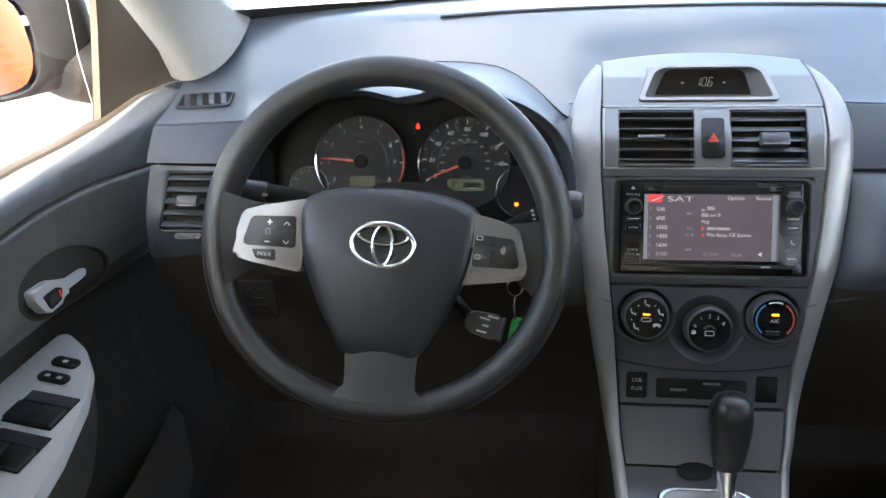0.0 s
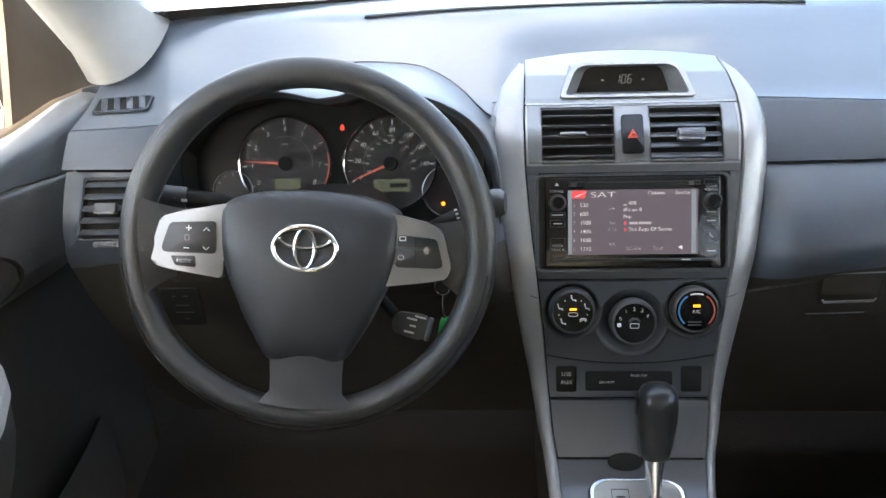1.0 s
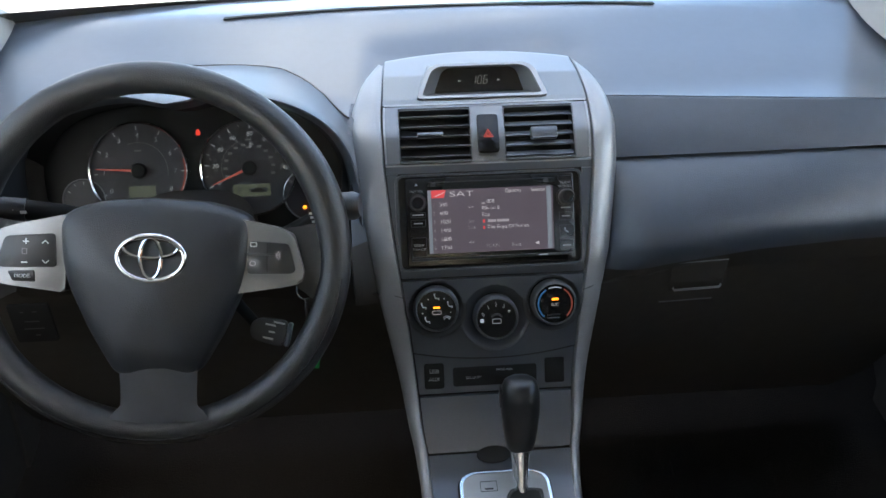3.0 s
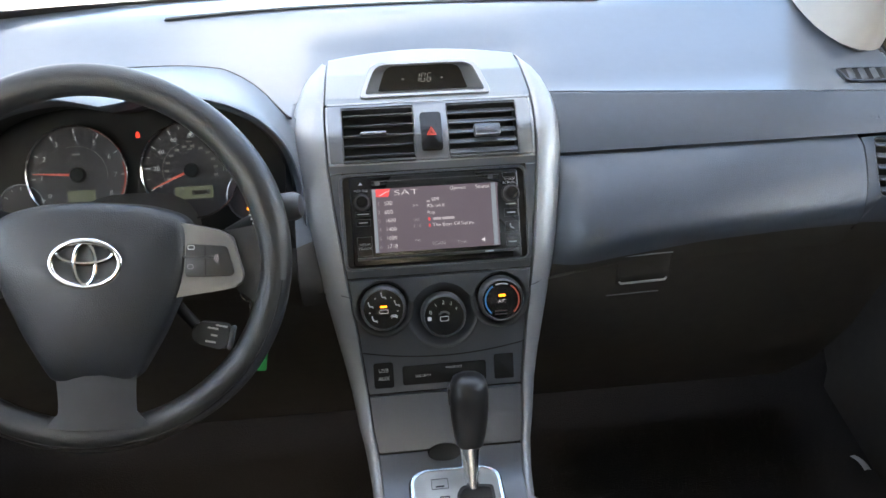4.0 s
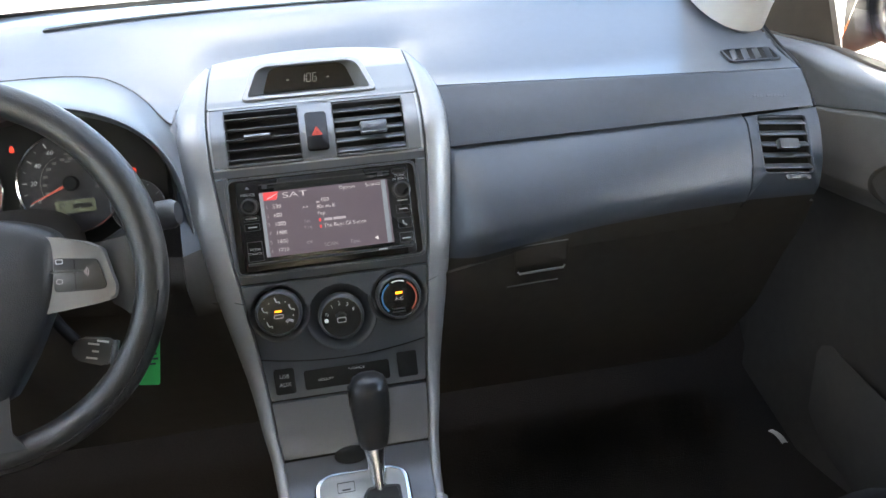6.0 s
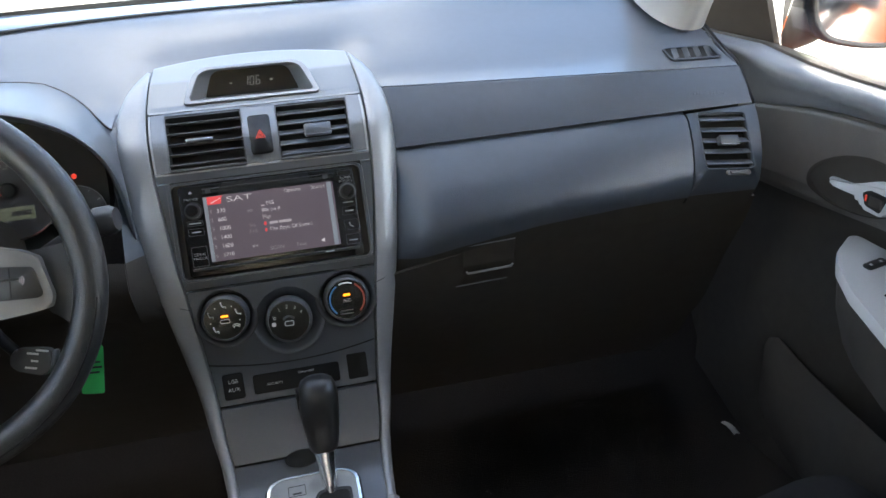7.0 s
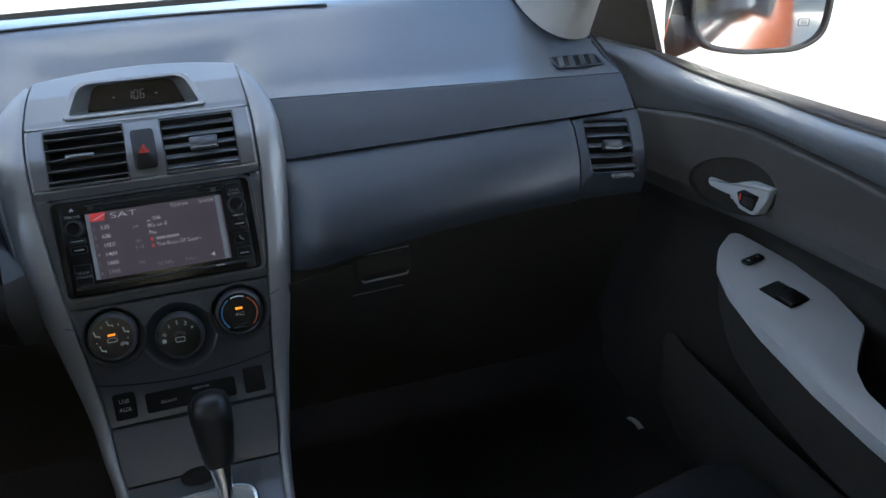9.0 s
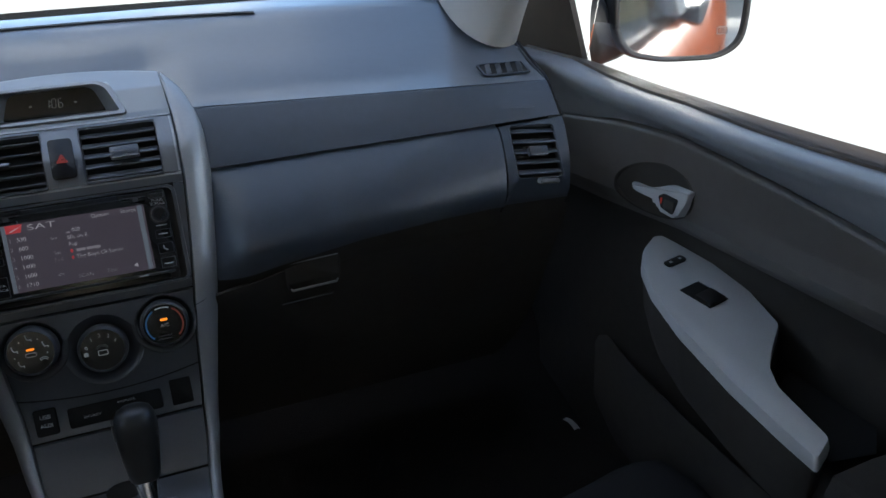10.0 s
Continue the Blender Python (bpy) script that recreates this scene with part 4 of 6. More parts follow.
def radio():
    m = pf(-0.0028, 0.8405)
    r = thing("car_radio", m.translation, "black touch screen car radio showing a satellite station list", "radio")
    part("bezel", ring(rounded(0.2225, 0.1130, 0.010), rounded(0.2140, 0.1078, 0.007), 0.0075, m @ T((0, 0, -0.0055)), 0.0025), M_PANEL, r, "rounded dark grey bezel")
    part("recess", slab(rounded(0.215, 0.107, 0.006), 0.001, m @ T((0, 0, -0.010))), M_BLACK, r)
    fp = part("faceplate", slab(rounded(0.1985, 0.1035, 0.004), 0.010, m @ T((0, 0, -0.009)), 0.0012), M_GLOSS, r, "gloss black faceplate")
    f = m @ T((0, 0, 0.0012))
    part("disc_slot", slab(rounded(0.150, 0.0030, 0.001, 0.002, 0.0430), 0.0004, f), M_DARK, fp)
    part("slot_lip", box((0.150, 0.0012, 0.0012), (0.002, 0.0465, 0.0005), 0.0003, f), M_SLAT, fp)
    part("slot_icon", slab(rounded(0.006, 0.005, 0.001, -0.0665, 0.0440), 0.0006, f), M_BUTTON, fp)
    part("slot_icon", slab(rounded(0.006, 0.005, 0.001, 0.0665, 0.0440), 0.0006, f), M_BUTTON, fp)
    part("lower_lip", box((0.190, 0.0032, 0.0030), (0, -0.0430, 0.001), 0.0012, f), M_SLAT, fp)
    part("maker_mark", box((0.010, 0.0012, 0.0004), (0.060, -0.0430, 0.0027), 0, f), M_PRINT, fp)
    s = part("screen", slab(rounded(0.1475, 0.0745, 0.001, 0.0002, 0.0005), 0.0006, f), M_SCREEN, fp, "lit mauve grey touch screen", smooth=0)
    g = f @ T((0, 0.0, 0.0008))
    part("screen_edge", slab(rounded(0.0052, 0.0735, 0.0005, 0.0690, 0.0005), 0.0003, g), M_SCREENBLUE, s)
    part("screen_edge", slab(rounded(0.0040, 0.0735, 0.0005, -0.0712, 0.0005), 0.0003, g), M_SCREENBLUE, s)
    part("red_corner", slab([(-0.0690, 0.0282), (-0.0545, 0.0282), (-0.0520, 0.0372), (-0.0690, 0.0372)], 0.0003, g), M_SCREENRED, s)
    part("red_stroke", slab([(-0.0655, 0.0300), (-0.0640, 0.0296), (-0.0535, 0.0345), (-0.0530, 0.0352)], 0.0003, g @ T((0, 0, 0.0003))), M_SCREENTXT, s)

    def put(text, x, y, size, mat=M_SCREENTXT, width=None, align="CENTER"):
        lettering(text, size, g @ T((x, y, 0.0002)), mat, s, width=width, align=align)
    put("SAT", -0.0335, 0.0318, 0.0088, width=0.0280)
    put("Options", 0.0270, 0.0335, 0.0062, width=0.0185)
    put("Source", 0.0565, 0.0335, 0.0062, width=0.0165)
    for k, num in enumerate(("530", "600", "1000", "1400", "1600", "1710")):
        y = 0.0202 - 0.0101 * k
        put(str(k + 1), -0.0665, y, 0.0058, M_SCREENDIM)
        put(num, -0.0600, y, 0.0064, align="LEFT")
    put(">>", -0.0235, 0.0158, 0.0060)
    put("<<", -0.0235, -0.0252, 0.0060)
    put("Set", -0.0230, -0.0005, 0.0052, M_SCREENDIM)
    put("3 / 6", -0.0230, -0.0080, 0.0052, M_SCREENDIM)
    put("008", -0.0045, 0.0220, 0.0060, align="LEFT")
    put("80s on 8", -0.0105, 0.0145, 0.0060, align="LEFT")
    put("Pop", -0.0105, 0.0068, 0.0058, align="LEFT")
    part("station_icon", slab(rounded(0.0040, 0.0018, 0.0004, -0.0085, 0.0200), 0.0003, g), M_SCREENDIM, s)
    part("artist_icon", slab(rounded(0.0026, 0.0040, 0.0012, -0.0085, -0.0008), 0.0003, g), M_SCREENRED, s)
    part("title_icon", slab(rounded(0.0022, 0.0040, 0.0010, -0.0085, -0.0082), 0.0003, g), M_SCREENRED, s)
    for x, w in ((0.0010, 0.0095), (0.0140, 0.0145)):
        part("name_bar", slab(rounded(w, 0.0030, 0.0006, x, -0.0008), 0.0003, g), M_SCREENDIM, s)
    put("The Boys Of Summ", -0.0050, -0.0080, 0.0062, align="LEFT")
    put("SCAN", 0.0010, -0.0300, 0.0062, M_SCREENDIM)
    put("Text", 0.0285, -0.0300, 0.0062, M_SCREENDIM)
    part("back_arrow", slab([(0.0515, -0.0290), (0.0560, -0.0265), (0.0560, -0.0315)], 0.0003, g), M_SCREENTXT, s)
    # knobs and keys
    for x, y, rad in ((-0.0853, 0.0235, 0.0085), (0.0893, 0.0235, 0.0092)):
        k = part("knob", lathe([(rad + 0.002, 0), (rad + 0.002, 0.001), (rad, 0.0015), (rad, 0.010), (rad - 0.0015, 0.0118), (0, 0.0118)], 28, f @ T((x, y, 0))), M_BLACK, fp, "round black knob")
        part("knob_dish", lathe([(rad * 0.72, 0), (rad * 0.66, -0.0006), (0, -0.0008)], 24, f @ T((x, y, 0.0126))), M_GLOSS, k)
    part("eject_mark", slab([(-0.0885, 0.0430), (-0.0835, 0.0430), (-0.0860, 0.0465)], 0.0004, f), M_KEYPRINT, fp)
    for txt, x, y, sz in (("PWR VOL", -0.0860, 0.0365, 0.0046), ("TUNE", 0.0890, 0.0400, 0.0040), ("SCROLL", 0.0890, 0.0362, 0.0040), ("SEEK", -0.0853, -0.0262, 0.0042), ("TRACK", -0.0853, -0.0310, 0.0042)):
        lettering(txt, sz, f @ T((x, y, 0.0003)), M_KEYPRINT, fp, "key_print", width=min(0.016, 0.0032 * len(txt)))
    for x, y, w in ((-0.0853, 0.0095, 0.013), (-0.0853, -0.0005, 0.010), (0.0890, 0.0110, 0.012), (0.0890, 0.0010, 0.010), (0.0890, -0.0335, 0.010)):
        part("key_mark", box((w, 0.0013, 0.0004), (x, y, 0.0002), 0, f), M_KEYPRINT, fp)
    for x, y, w, h in ((-0.0853, 0.0095, 0.0175, 0.0060), (-0.0853, -0.0005, 0.0175, 0.0085), (-0.0853, -0.0285, 0.0175, 0.0230), (0.0890, 0.0455, 0.0165, 0.0060), (0.0890, 0.0010, 0.0165, 0.0100), (0.0890, -0.0155, 0.0165, 0.0125), (0.0890, -0.0325, 0.0165, 0.0120)):
        part("key", ring(rounded(w, h, 0.001, x, y), rounded(w - 0.0012, h - 0.0012, 0.001, x, y), 0.0005, f), M_BUTTON, fp)
    part("phone_print", tube([(0.0868, -0.0125, 0.0006), (0.0875, -0.0160, 0.0006), (0.0910, -0.0182, 0.0006)], 0.0008, 6, m=f), M_KEYPRINT, fp)


radio()


def climate():
    faces = []
    for x, z, dish in KNOBS:
        m = pf(x, z, 0.002)
        m = m @ Matrix.Rotation(radians(-6), 4, "X")
        part("knob_socket", lathe([(dish + 0.0035, -0.0008), (dish + 0.0020, 0.0006), (dish, 0.0006), (dish - 0.0025, -0.0008), (dish - 0.0060, -0.0045 if dish > 0.035 else -0.008), (0.0275, -0.0080 if dish > 0.035 else -0.012), (0.0255, -0.012)], 64, m), M_PANEL if dish > 0.035 else M_BUTTON, console, "round collar round the knob")
        k = part("climate_knob", lathe([(0.0270, -0.003), (0.0272, 0.004), (0.0262, 0.0125), (0.0250, 0.0150), (0.0238, 0.0156), (0.0230, 0.0148)], 48, m), M_BUTTON, console, "round dark grey climate knob")
        part("knob_ring", lathe([(0.0246, 0.0150), (0.0240, 0.0162), (0.0234, 0.0160), (0.0230, 0.0146)], 48, m), M_BUTTON, k)
        d = part("knob_face", lathe([(0.0234, 0.0140), (0.0230, 0.0149), (0, 0.0152)], 48, m), M_GLOSS, k, "black marked face")
        faces.append((m @ T((0, 0, 0.0156)), d))
    # air direction
    g, d = faces[0]
    part("lamp", slab(rounded(0.0080, 0.0024, 0.0006, 0, 0.0035), 0.0005, g), M_AMBER, d, "amber light")
    part("lamp_print", ring(rounded(0.0110, 0.0048, 0.0020, 0, -0.0025), rounded(0.0098, 0.0036, 0.0015, 0, -0.0025), 0.0004, g), M_SCREENDIM, d)
    for a in (90, 158, 22, 225, 315):
        x, y = 0.0165 * math.cos(radians(a)), 0.0160 * math.sin(radians(a))
        if a == 315:
            part("print", arc(0.0035, 20, 160, 0.0009, g @ T((x, y - 0.001, 0))), M_PRINT, d)
            part("print", arc(0.0052, 35, 145, 0.0009, g @ T((x, y - 0.001, 0))), M_PRINT, d)
        else:
            part("print", tube([(x - 0.0020, y + 0.0022, 0.0004), (x - 0.0005, y - 0.0015, 0.0004), (x + 0.0030, y - 0.0015, 0.0004), (x + 0.0030, y - 0.0035, 0.0004)], 0.0006, 5, m=g), M_PRINT, d)
            part("print", lathe([(0.0009, 0), (0.0009, 0.0004), (0, 0.0004)], 10, g @ T((x - 0.0020, y + 0.0034, 0))), M_PRINT, d)
    for a in (124, 56, 190, 350):
        part("dot", lathe([(0.0007, 0), (0.0007, 0.0004), (0, 0.0004)], 8, g @ T((0.0165 * math.cos(radians(a)), 0.0165 * math.sin(radians(a)), 0))), M_PRINT, d)
    # fan speed
    g, d = faces[1]
    for a, txt in ((162, "0"), (125, "1"), (92, "2"), (60, "3"), (30, "4")):
        lettering(txt, 0.0062, g @ T((0.0168 * math.cos(radians(a)), 0.0168 * math.sin(radians(a)), 0)) @ Matrix.Rotation(radians((a - 90) * 0.45), 4, "Z"), M_PRINT, d)
    part("print", slab(rounded(0.0046, 0.0046, 0.0012, -0.0175, -0.0020), 0.0004, g), M_PRINT, d, "fan mark")
    part("print", ring(rounded(0.0105, 0.0060, 0.0014, 0, -0.0030), rounded(0.0090, 0.0046, 0.0010, 0, -0.0030), 0.0004, g), M_PRINT, d)
    part("knob_bridge", arc(0.0065, 25, 155, 0.0024, g @ T((0, -0.001, 0)), depth=0.001), M_BUTTON, d)
    # temperature
    g, d = faces[2]
    part("cold_arc", arc(0.0200, 122, 228, 0.0019, g), M_BLUE, d, "blue cold scale")
    part("hot_arc", arc(0.0200, -48, 58, 0.0019, g), M_RED, d, "red hot scale")
    part("print", arc(0.0200, 68, 112, 0.0014, g), M_PRINT, d)
    part("lamp", slab(rounded(0.0080, 0.0028, 0.0006, 0, 0.0058), 0.0005, g), M_AMBER, d, "amber light")
    lettering("A/C", 0.0060, g @ T((0, -0.0012, 0)), M_SCREENDIM, d)
    for y in (-0.0130, -0.0165):
        part("print_bar", box((0.0150, 0.0016, 0.0004), (-0.002, y, 0.0002), 0, g), M_BUTTON, d)


climate()


def switch_row():
    m = pf(-0.0765, 0.6560)
    u = part("socket_switch", slab(rounded(0.0240, 0.0315, 0.003), 0.0022, m, 0.0008), M_MATTE, console, "black socket cover")
    lettering("USB", 0.0068, m @ T((0, 0.0062, 0.0023)), M_PRINT, u)
    lettering("AUX", 0.0068, m @ T((0, -0.0038, 0.0023)), M_PRINT, u)
    m = pf(-0.0025, 0.6535)
    b = part("indicator_bar", slab(rounded(0.1025, 0.0238, 0.003), 0.0012, m, 0.0006), M_MATTE, console, "black indicator bar")
    lettering("SECURITY", 0.0042, m @ T((-0.026, -0.0015, 0.0014)), M_PRINT, b, width=0.0185)
    lettering("PASSENGER", 0.0038, m @ T((0.012, 0.0068, 0.0014)), M_PRINT, b, width=0.0195)
    m = pf(0.0710, 0.6560)
    part("blank_switch", slab(rounded(0.0240, 0.0315, 0.002), 0.0010, m, 0.0004), M_MATTE, console)


switch_row()


def lower_console():
    lid = part("storage_lid", zone(0.5745, 0.6330, -0.999, 0.999, n=8, nx=12, lift=0.0018), M_PANEL, console, "plain grey storage lid")
    part("notch", lathe([(0.0190, 0.0), (0.0185, 0.0012), (0.0150, 0.0006), (0, -0.0004)], 40, pf(-0.0095, 0.5705, 0.0030) @ Matrix.Diagonal((1.08, 0.55, 1, 1))), M_DARK, lid, "dark finger notch")
    rows = []
    for z, y in ((0.5732, -0.0715), (0.5600, -0.0850), (0.5500, -0.0990), (0.5430, -0.1200), (0.5370, -0.1500), (0.5310, -0.2000), (0.5250, -0.30), (0.52, -0.42), (0.50, -0.46), (0.30, -0.47)):
        h = inner(z) if z > 0.545 else 0.083
        rows.append([(x, y, z) for x in span(CX - h, CX + h, 10)])
    part("shifter_base", loft(rows, thick=0.004), M_PANEL, console)
    for side in (-1, 1):
        rows = []
        for z, y, g in ((0.541, -0.135, 0), (0.533, -0.19, 0), (0.522, -0.34, 0), (0.515, -0.46, 0)):
            rows.append([(CX + side * (a + g * 0.5), y + c * g, z + b - 0.3 * g) for a, b, c in ((0.0825, -0.004, 0.6), (0.083, 0.003, 0.2), (0.090, 0.0045, 0.4), (0.096, -0.001, 1.6), (0.0985, -0.02, 2.4), (0.1005, -0.235, 2.4))])
        part("trim_strip", loft(rows), M_SILVER, console)


lower_console()


def shifter():
    m = frame_at((0.000, -0.139, 0.5440), (1, 0, 0), (0, -0.25, 0.968))
    g = thing("gear_shifter", m.translation, "automatic gear shifter with a black knob and chrome shaft", "gear shifter")
    out = soften([(-0.0560, -0.120), (0.0530, -0.120), (0.0520, 0.040), (0.036, 0.0500), (-0.040, 0.0500), (-0.0545, 0.040)], 0.010, 4)
    inn = [(x * 0.93, y * 0.965 - 0.0005) for x, y in out]
    part("gasket", slab([(x * 1.035, y * 1.02 - 0.0005) for x, y in out], 0.0025, m), M_MATTE, g)
    part("plate_ring", ring(out, inn, 0.006, m, 0.002), M_CHROME, g, "chrome edge ring")
    pl = part("gate_plate", slab(inn, 0.0040, m, 0.0004), M_PLATE, g, "satin silver gate plate")
    part("gate", slab(soften([(0.002, -0.11), (0.040, -0.11), (0.040, 0.020), (0.030, 0.022), (0.006, 0.022), (0.000, 0.012)], 0.004), 0.0006, m @ T((0, 0, 0.0040))), M_DARK, pl, "black gear gate")
    part("gate_lip", ring(soften([(0.000, -0.112), (0.042, -0.112), (0.042, 0.022), (0.030, 0.024), (0.005, 0.024), (-0.002, 0.013)], 0.004), soften([(0.003, -0.110), (0.039, -0.110), (0.039, 0.019), (0.030, 0.021), (0.007, 0.021), (0.001, 0.012)], 0.004), 0.0015, m @ T((0, 0, 0.0040))), M_BLACK, pl)
    mk = m @ T((-0.020, 0.030, 0.0041))
    part("lock_release", ring(rounded(0.0200, 0.0140, 0.001), rounded(0.0188, 0.0128, 0.001), 0.0005, mk), M_BLACK, pl)
    part("lock_mark", box((0.0100, 0.0018, 0.0006), (0, -0.0035, 0.0003), 0, mk), M_BLACK, pl)
    mk = m @ T((-0.016, 0.006, 0.0041))
    part("park_mark", ring(rounded(0.0115, 0.0135, 0.001), rounded(0.0090, 0.0110, 0.001), 0.0008, mk), M_BLACK, pl)
    # lever
    ax = [(0.0195, -0.119, 0.538), (0.0185, -0.112, 0.556), (0.0180, -0.104, 0.580), (0.0175, -0.098, 0.604)]
    part("shaft", tube(ax, [0.0085, 0.0090, 0.0110, 0.0145], 20), M_CHROME, g, "tapering chrome shaft")
    rows = []
    for t, rx, ry in ((0, 0.0135, 0.0125), (0.03, 0.0160, 0.0145), (0.15, 0.0180, 0.0165), (0.35, 0.0205, 0.0190), (0.55, 0.0224, 0.0205), (0.72, 0.0228, 0.0210), (0.85, 0.0214, 0.0195), (0.93, 0.0185, 0.0165), (0.98, 0.0125, 0.0110), (1.0, 0.004, 0.004)):
        c = Vector((lerp(0.0178, 0.0195, t), lerp(-0.099, -0.080, t), lerp(0.599, 0.6845, t)))
        row = []
        for k in range(28):
            a = 2 * math.pi * k / 28
            ca, sa2 = math.cos(a), math.sin(a)
            e = 2 / 2.5
            row.append(c + Vector((rx * math.copysign(abs(ca) ** e, ca), ry * math.copysign(abs(sa2) ** e, sa2), -0.15 * ry * sa2)))
        rows.append(row)
    kn = part("knob", loft(rows, close_v=True, caps=True), M_KNOB, g, "black leather-grained knob", smooth=60)
    part("button", box((0.003, 0.012, 0.022), (-0.0035, -0.086, 0.662), 0.001), M_BLACK, kn)


shifter()

# ---------------------------------------------------------------- steering wheel
WA = 0.36
WC = Vector((-0.3525, -0.110, 0.865))
WN = Vector((0, -math.cos(WA), math.sin(WA)))
WM = frame_at(WC, (1, 0, 0), WN) @ Matrix.Rotation(radians(-3.5), 4, "Z")
wheel = thing("steering_wheel", WC, "dark grey steering wheel with silver spoke trims and an oval emblem", "steering wheel")


def rim_radius(a):
    """Round above, a little flattened at the bottom and pulled in beside it."""
    d = math.cos(a + math.pi / 2)
    e = math.atan2(math.sin(a + radians(38)), math.cos(a + radians(38)))
    return 0.1775 - 0.008 * max(0.0, d - 0.55) ** 1.3 / 0.45 ** 1.3 - 0.0030 * math.exp(-(e / 0.50) ** 2)


def rim():
    n, k = 120, 20
    rows = []
    for i in range(n):
        a = 2 * math.pi * i / n
        r = rim_radius(a)
        c, s = math.cos(a), math.sin(a)
        # thicker grips at the upper spokes
        grip = max(math.exp(-((a - radians(28)) / 0.30) ** 2), math.exp(-((a - radians(152)) / 0.30) ** 2))
        rw = 0.0158 + 0.0016 * grip
        row = []
        for j in range(k):
            b = 2 * math.pi * j / k
            q = r + rw * math.cos(b)
            row.append(WM @ Vector((q * c, q * s, (0.0150 + 0.002 * grip) * math.sin(b))))
        rows.append(row)
    part("rim", loft(rows, close_v=True, close_u=True), M_WHEEL, wheel, "thick grained grey rim", smooth=80)
    pts = [WM @ Vector(((rim_radius(a) + 0.0085) * math.cos(a), (rim_radius(a) + 0.0085) * math.sin(a), 0.0125)) for a in [radians(185 + 170 * u / 40) for u in range(41)]]
    part("seam_line", tube(pts, 0.0008, 6), M_DARK, wheel)


rim()


def spokes():
    for side in (-1, 1):
        # grained web between rim and silver trim
        web = []
        for u in range(9):
            t = u / 8
            top = Vector((lerp(0.120, 0.172, t), lerp(0.032, 0.042, t ** 1.6), lerp(0.002, 0.002, t)))
            bot = Vector((lerp(0.140, 0.166, t), lerp(-0.028, -0.050, t ** 1.3), lerp(0.000, 0.001, t)))
            row = []
            for v in range(9):
                s = v / 8
                p = top.lerp(bot, s)
                p.z += 0.006 * math.sin(math.pi * s) - (0.011 * (1 - t) if side < 0 else 0.0)
                row.append(WM @ Vector((side * p.x, p.y, p.z)))
            web.append(row)
        part("spoke_grip", loft(web, thick=0.014 * side), M_WHEEL, wheel, "grained spoke root", smooth=60)
        ext = 0.007 if side < 0 else 0.0
        out = soften([(0.077, 0.0430), (0.098, 0.0385), (0.122, 0.0335), (0.1375 + ext, 0.0265), (0.1480 + ext, -0.0100), (0.1445 + ext, -0.0215), (0.128 + ext, -0.0252), (0.080, -0.0325)], 0.004, 4)
        out = [(side * x, y) for x, y in (out if side > 0 else out[::-1])]
        tr = part("spoke_trim", slab(out, 0.016, WM @ T((0, 0, 0.0005)), 0.0028, 3), M_WSILVER, wheel, "satin silver spoke trim")
        pad = soften([(0.0880, 0.0245), (0.134, 0.0215), (0.1425, -0.0050), (0.139, -0.0085), (0.0870, -0.0080)] if side < 0 else [(0.0950, 0.0200), (0.133, 0.0175), (0.1400, -0.0085), (0.136, -0.0115), (0.0930, -0.0120)], 0.004, 4)
        pad = [(side * x, y) for x, y in (pad if side > 0 else pad[::-1])]
        b = part("button_pad", slab(pad, 0.0022, WM @ T((0, 0, 0.0163)), 0.0008), M_BLACK, tr, "black button pad")
        f = WM @ T((0, 0, 0.0188))
        if side < 0:
            for x, y, hv in ((-0.1145, 0.0165, 1), (-0.1165, -0.0035, 0)):
                part("print", box((0.0055, 0.0011, 0.0003), (x, y, 0), 0, f), M_PRINT, b)
                if hv:
                    part("print", box((0.0011, 0.0055, 0.0003), (x, y, 0), 0, f), M_PRINT, b)
            part("print", ring(rounded(0.0050, 0.0060, 0.001, -0.1160, 0.0070), rounded(0.0036, 0.0046, 0.001, -0.1160, 0.0070), 0.0003, f), M_SCREENDIM, b)
            for y, d in ((0.0165, -1), (-0.0035, 1)):
                part("print", tube([(-0.0995, y + d * 0.0020, 0.0002), (-0.0965, y - d * 0.0010, 0.0002), (-0.0935, y + d * 0.0020, 0.0002)], 0.0005, 5, m=f), M_PRINT, b)
            mb = part("mode_button", slab(soften([(-0.1330, -0.0120), (-0.1080, -0.0110), (-0.1070, -0.0225), (-0.1280, -0.0215)], 0.002, 3), 0.0022, WM @ T((0, 0, 0.0155)), 0.0006), M_BLACK, tr, "small black mode button")
            lettering("MODE", 0.0052, WM @ T((-0.1190, -0.0168, 0.0179)), M_PRINT, mb)
        else:
            part("groove", box((0.0300, 0.0024, 0.0008), (0.1060, 0.0072, 0.0002), 0.0004, f), M_SLAT, b)
            part("groove", box((0.0008, 0.0280, 0.0004), (0.1125, 0.004, 0.0), 0, f), M_DARK, b)
            part("print", ring(rounded(0.0065, 0.0045, 0.001, 0.0995, 0.0165), rounded(0.0050, 0.0030, 0.001, 0.0995, 0.0165), 0.0003, f), M_PRINT, b)
            part("print", ring(rounded(0.0060, 0.0050, 0.002, 0.0985, -0.0020), rounded(0.0046, 0.0036, 0.002, 0.0985, -0.0020), 0.0003, f), M_SCREENDIM, b)
            for k in range(3):
                part("print", arc(0.0025 + 0.0016 * k, -45, 45, 0.0007, f @ T((0.1190, 0.0060, 0)), n=6, depth=0.0003), M_SCREENDIM, b)
    # lower spoke
    rows = []
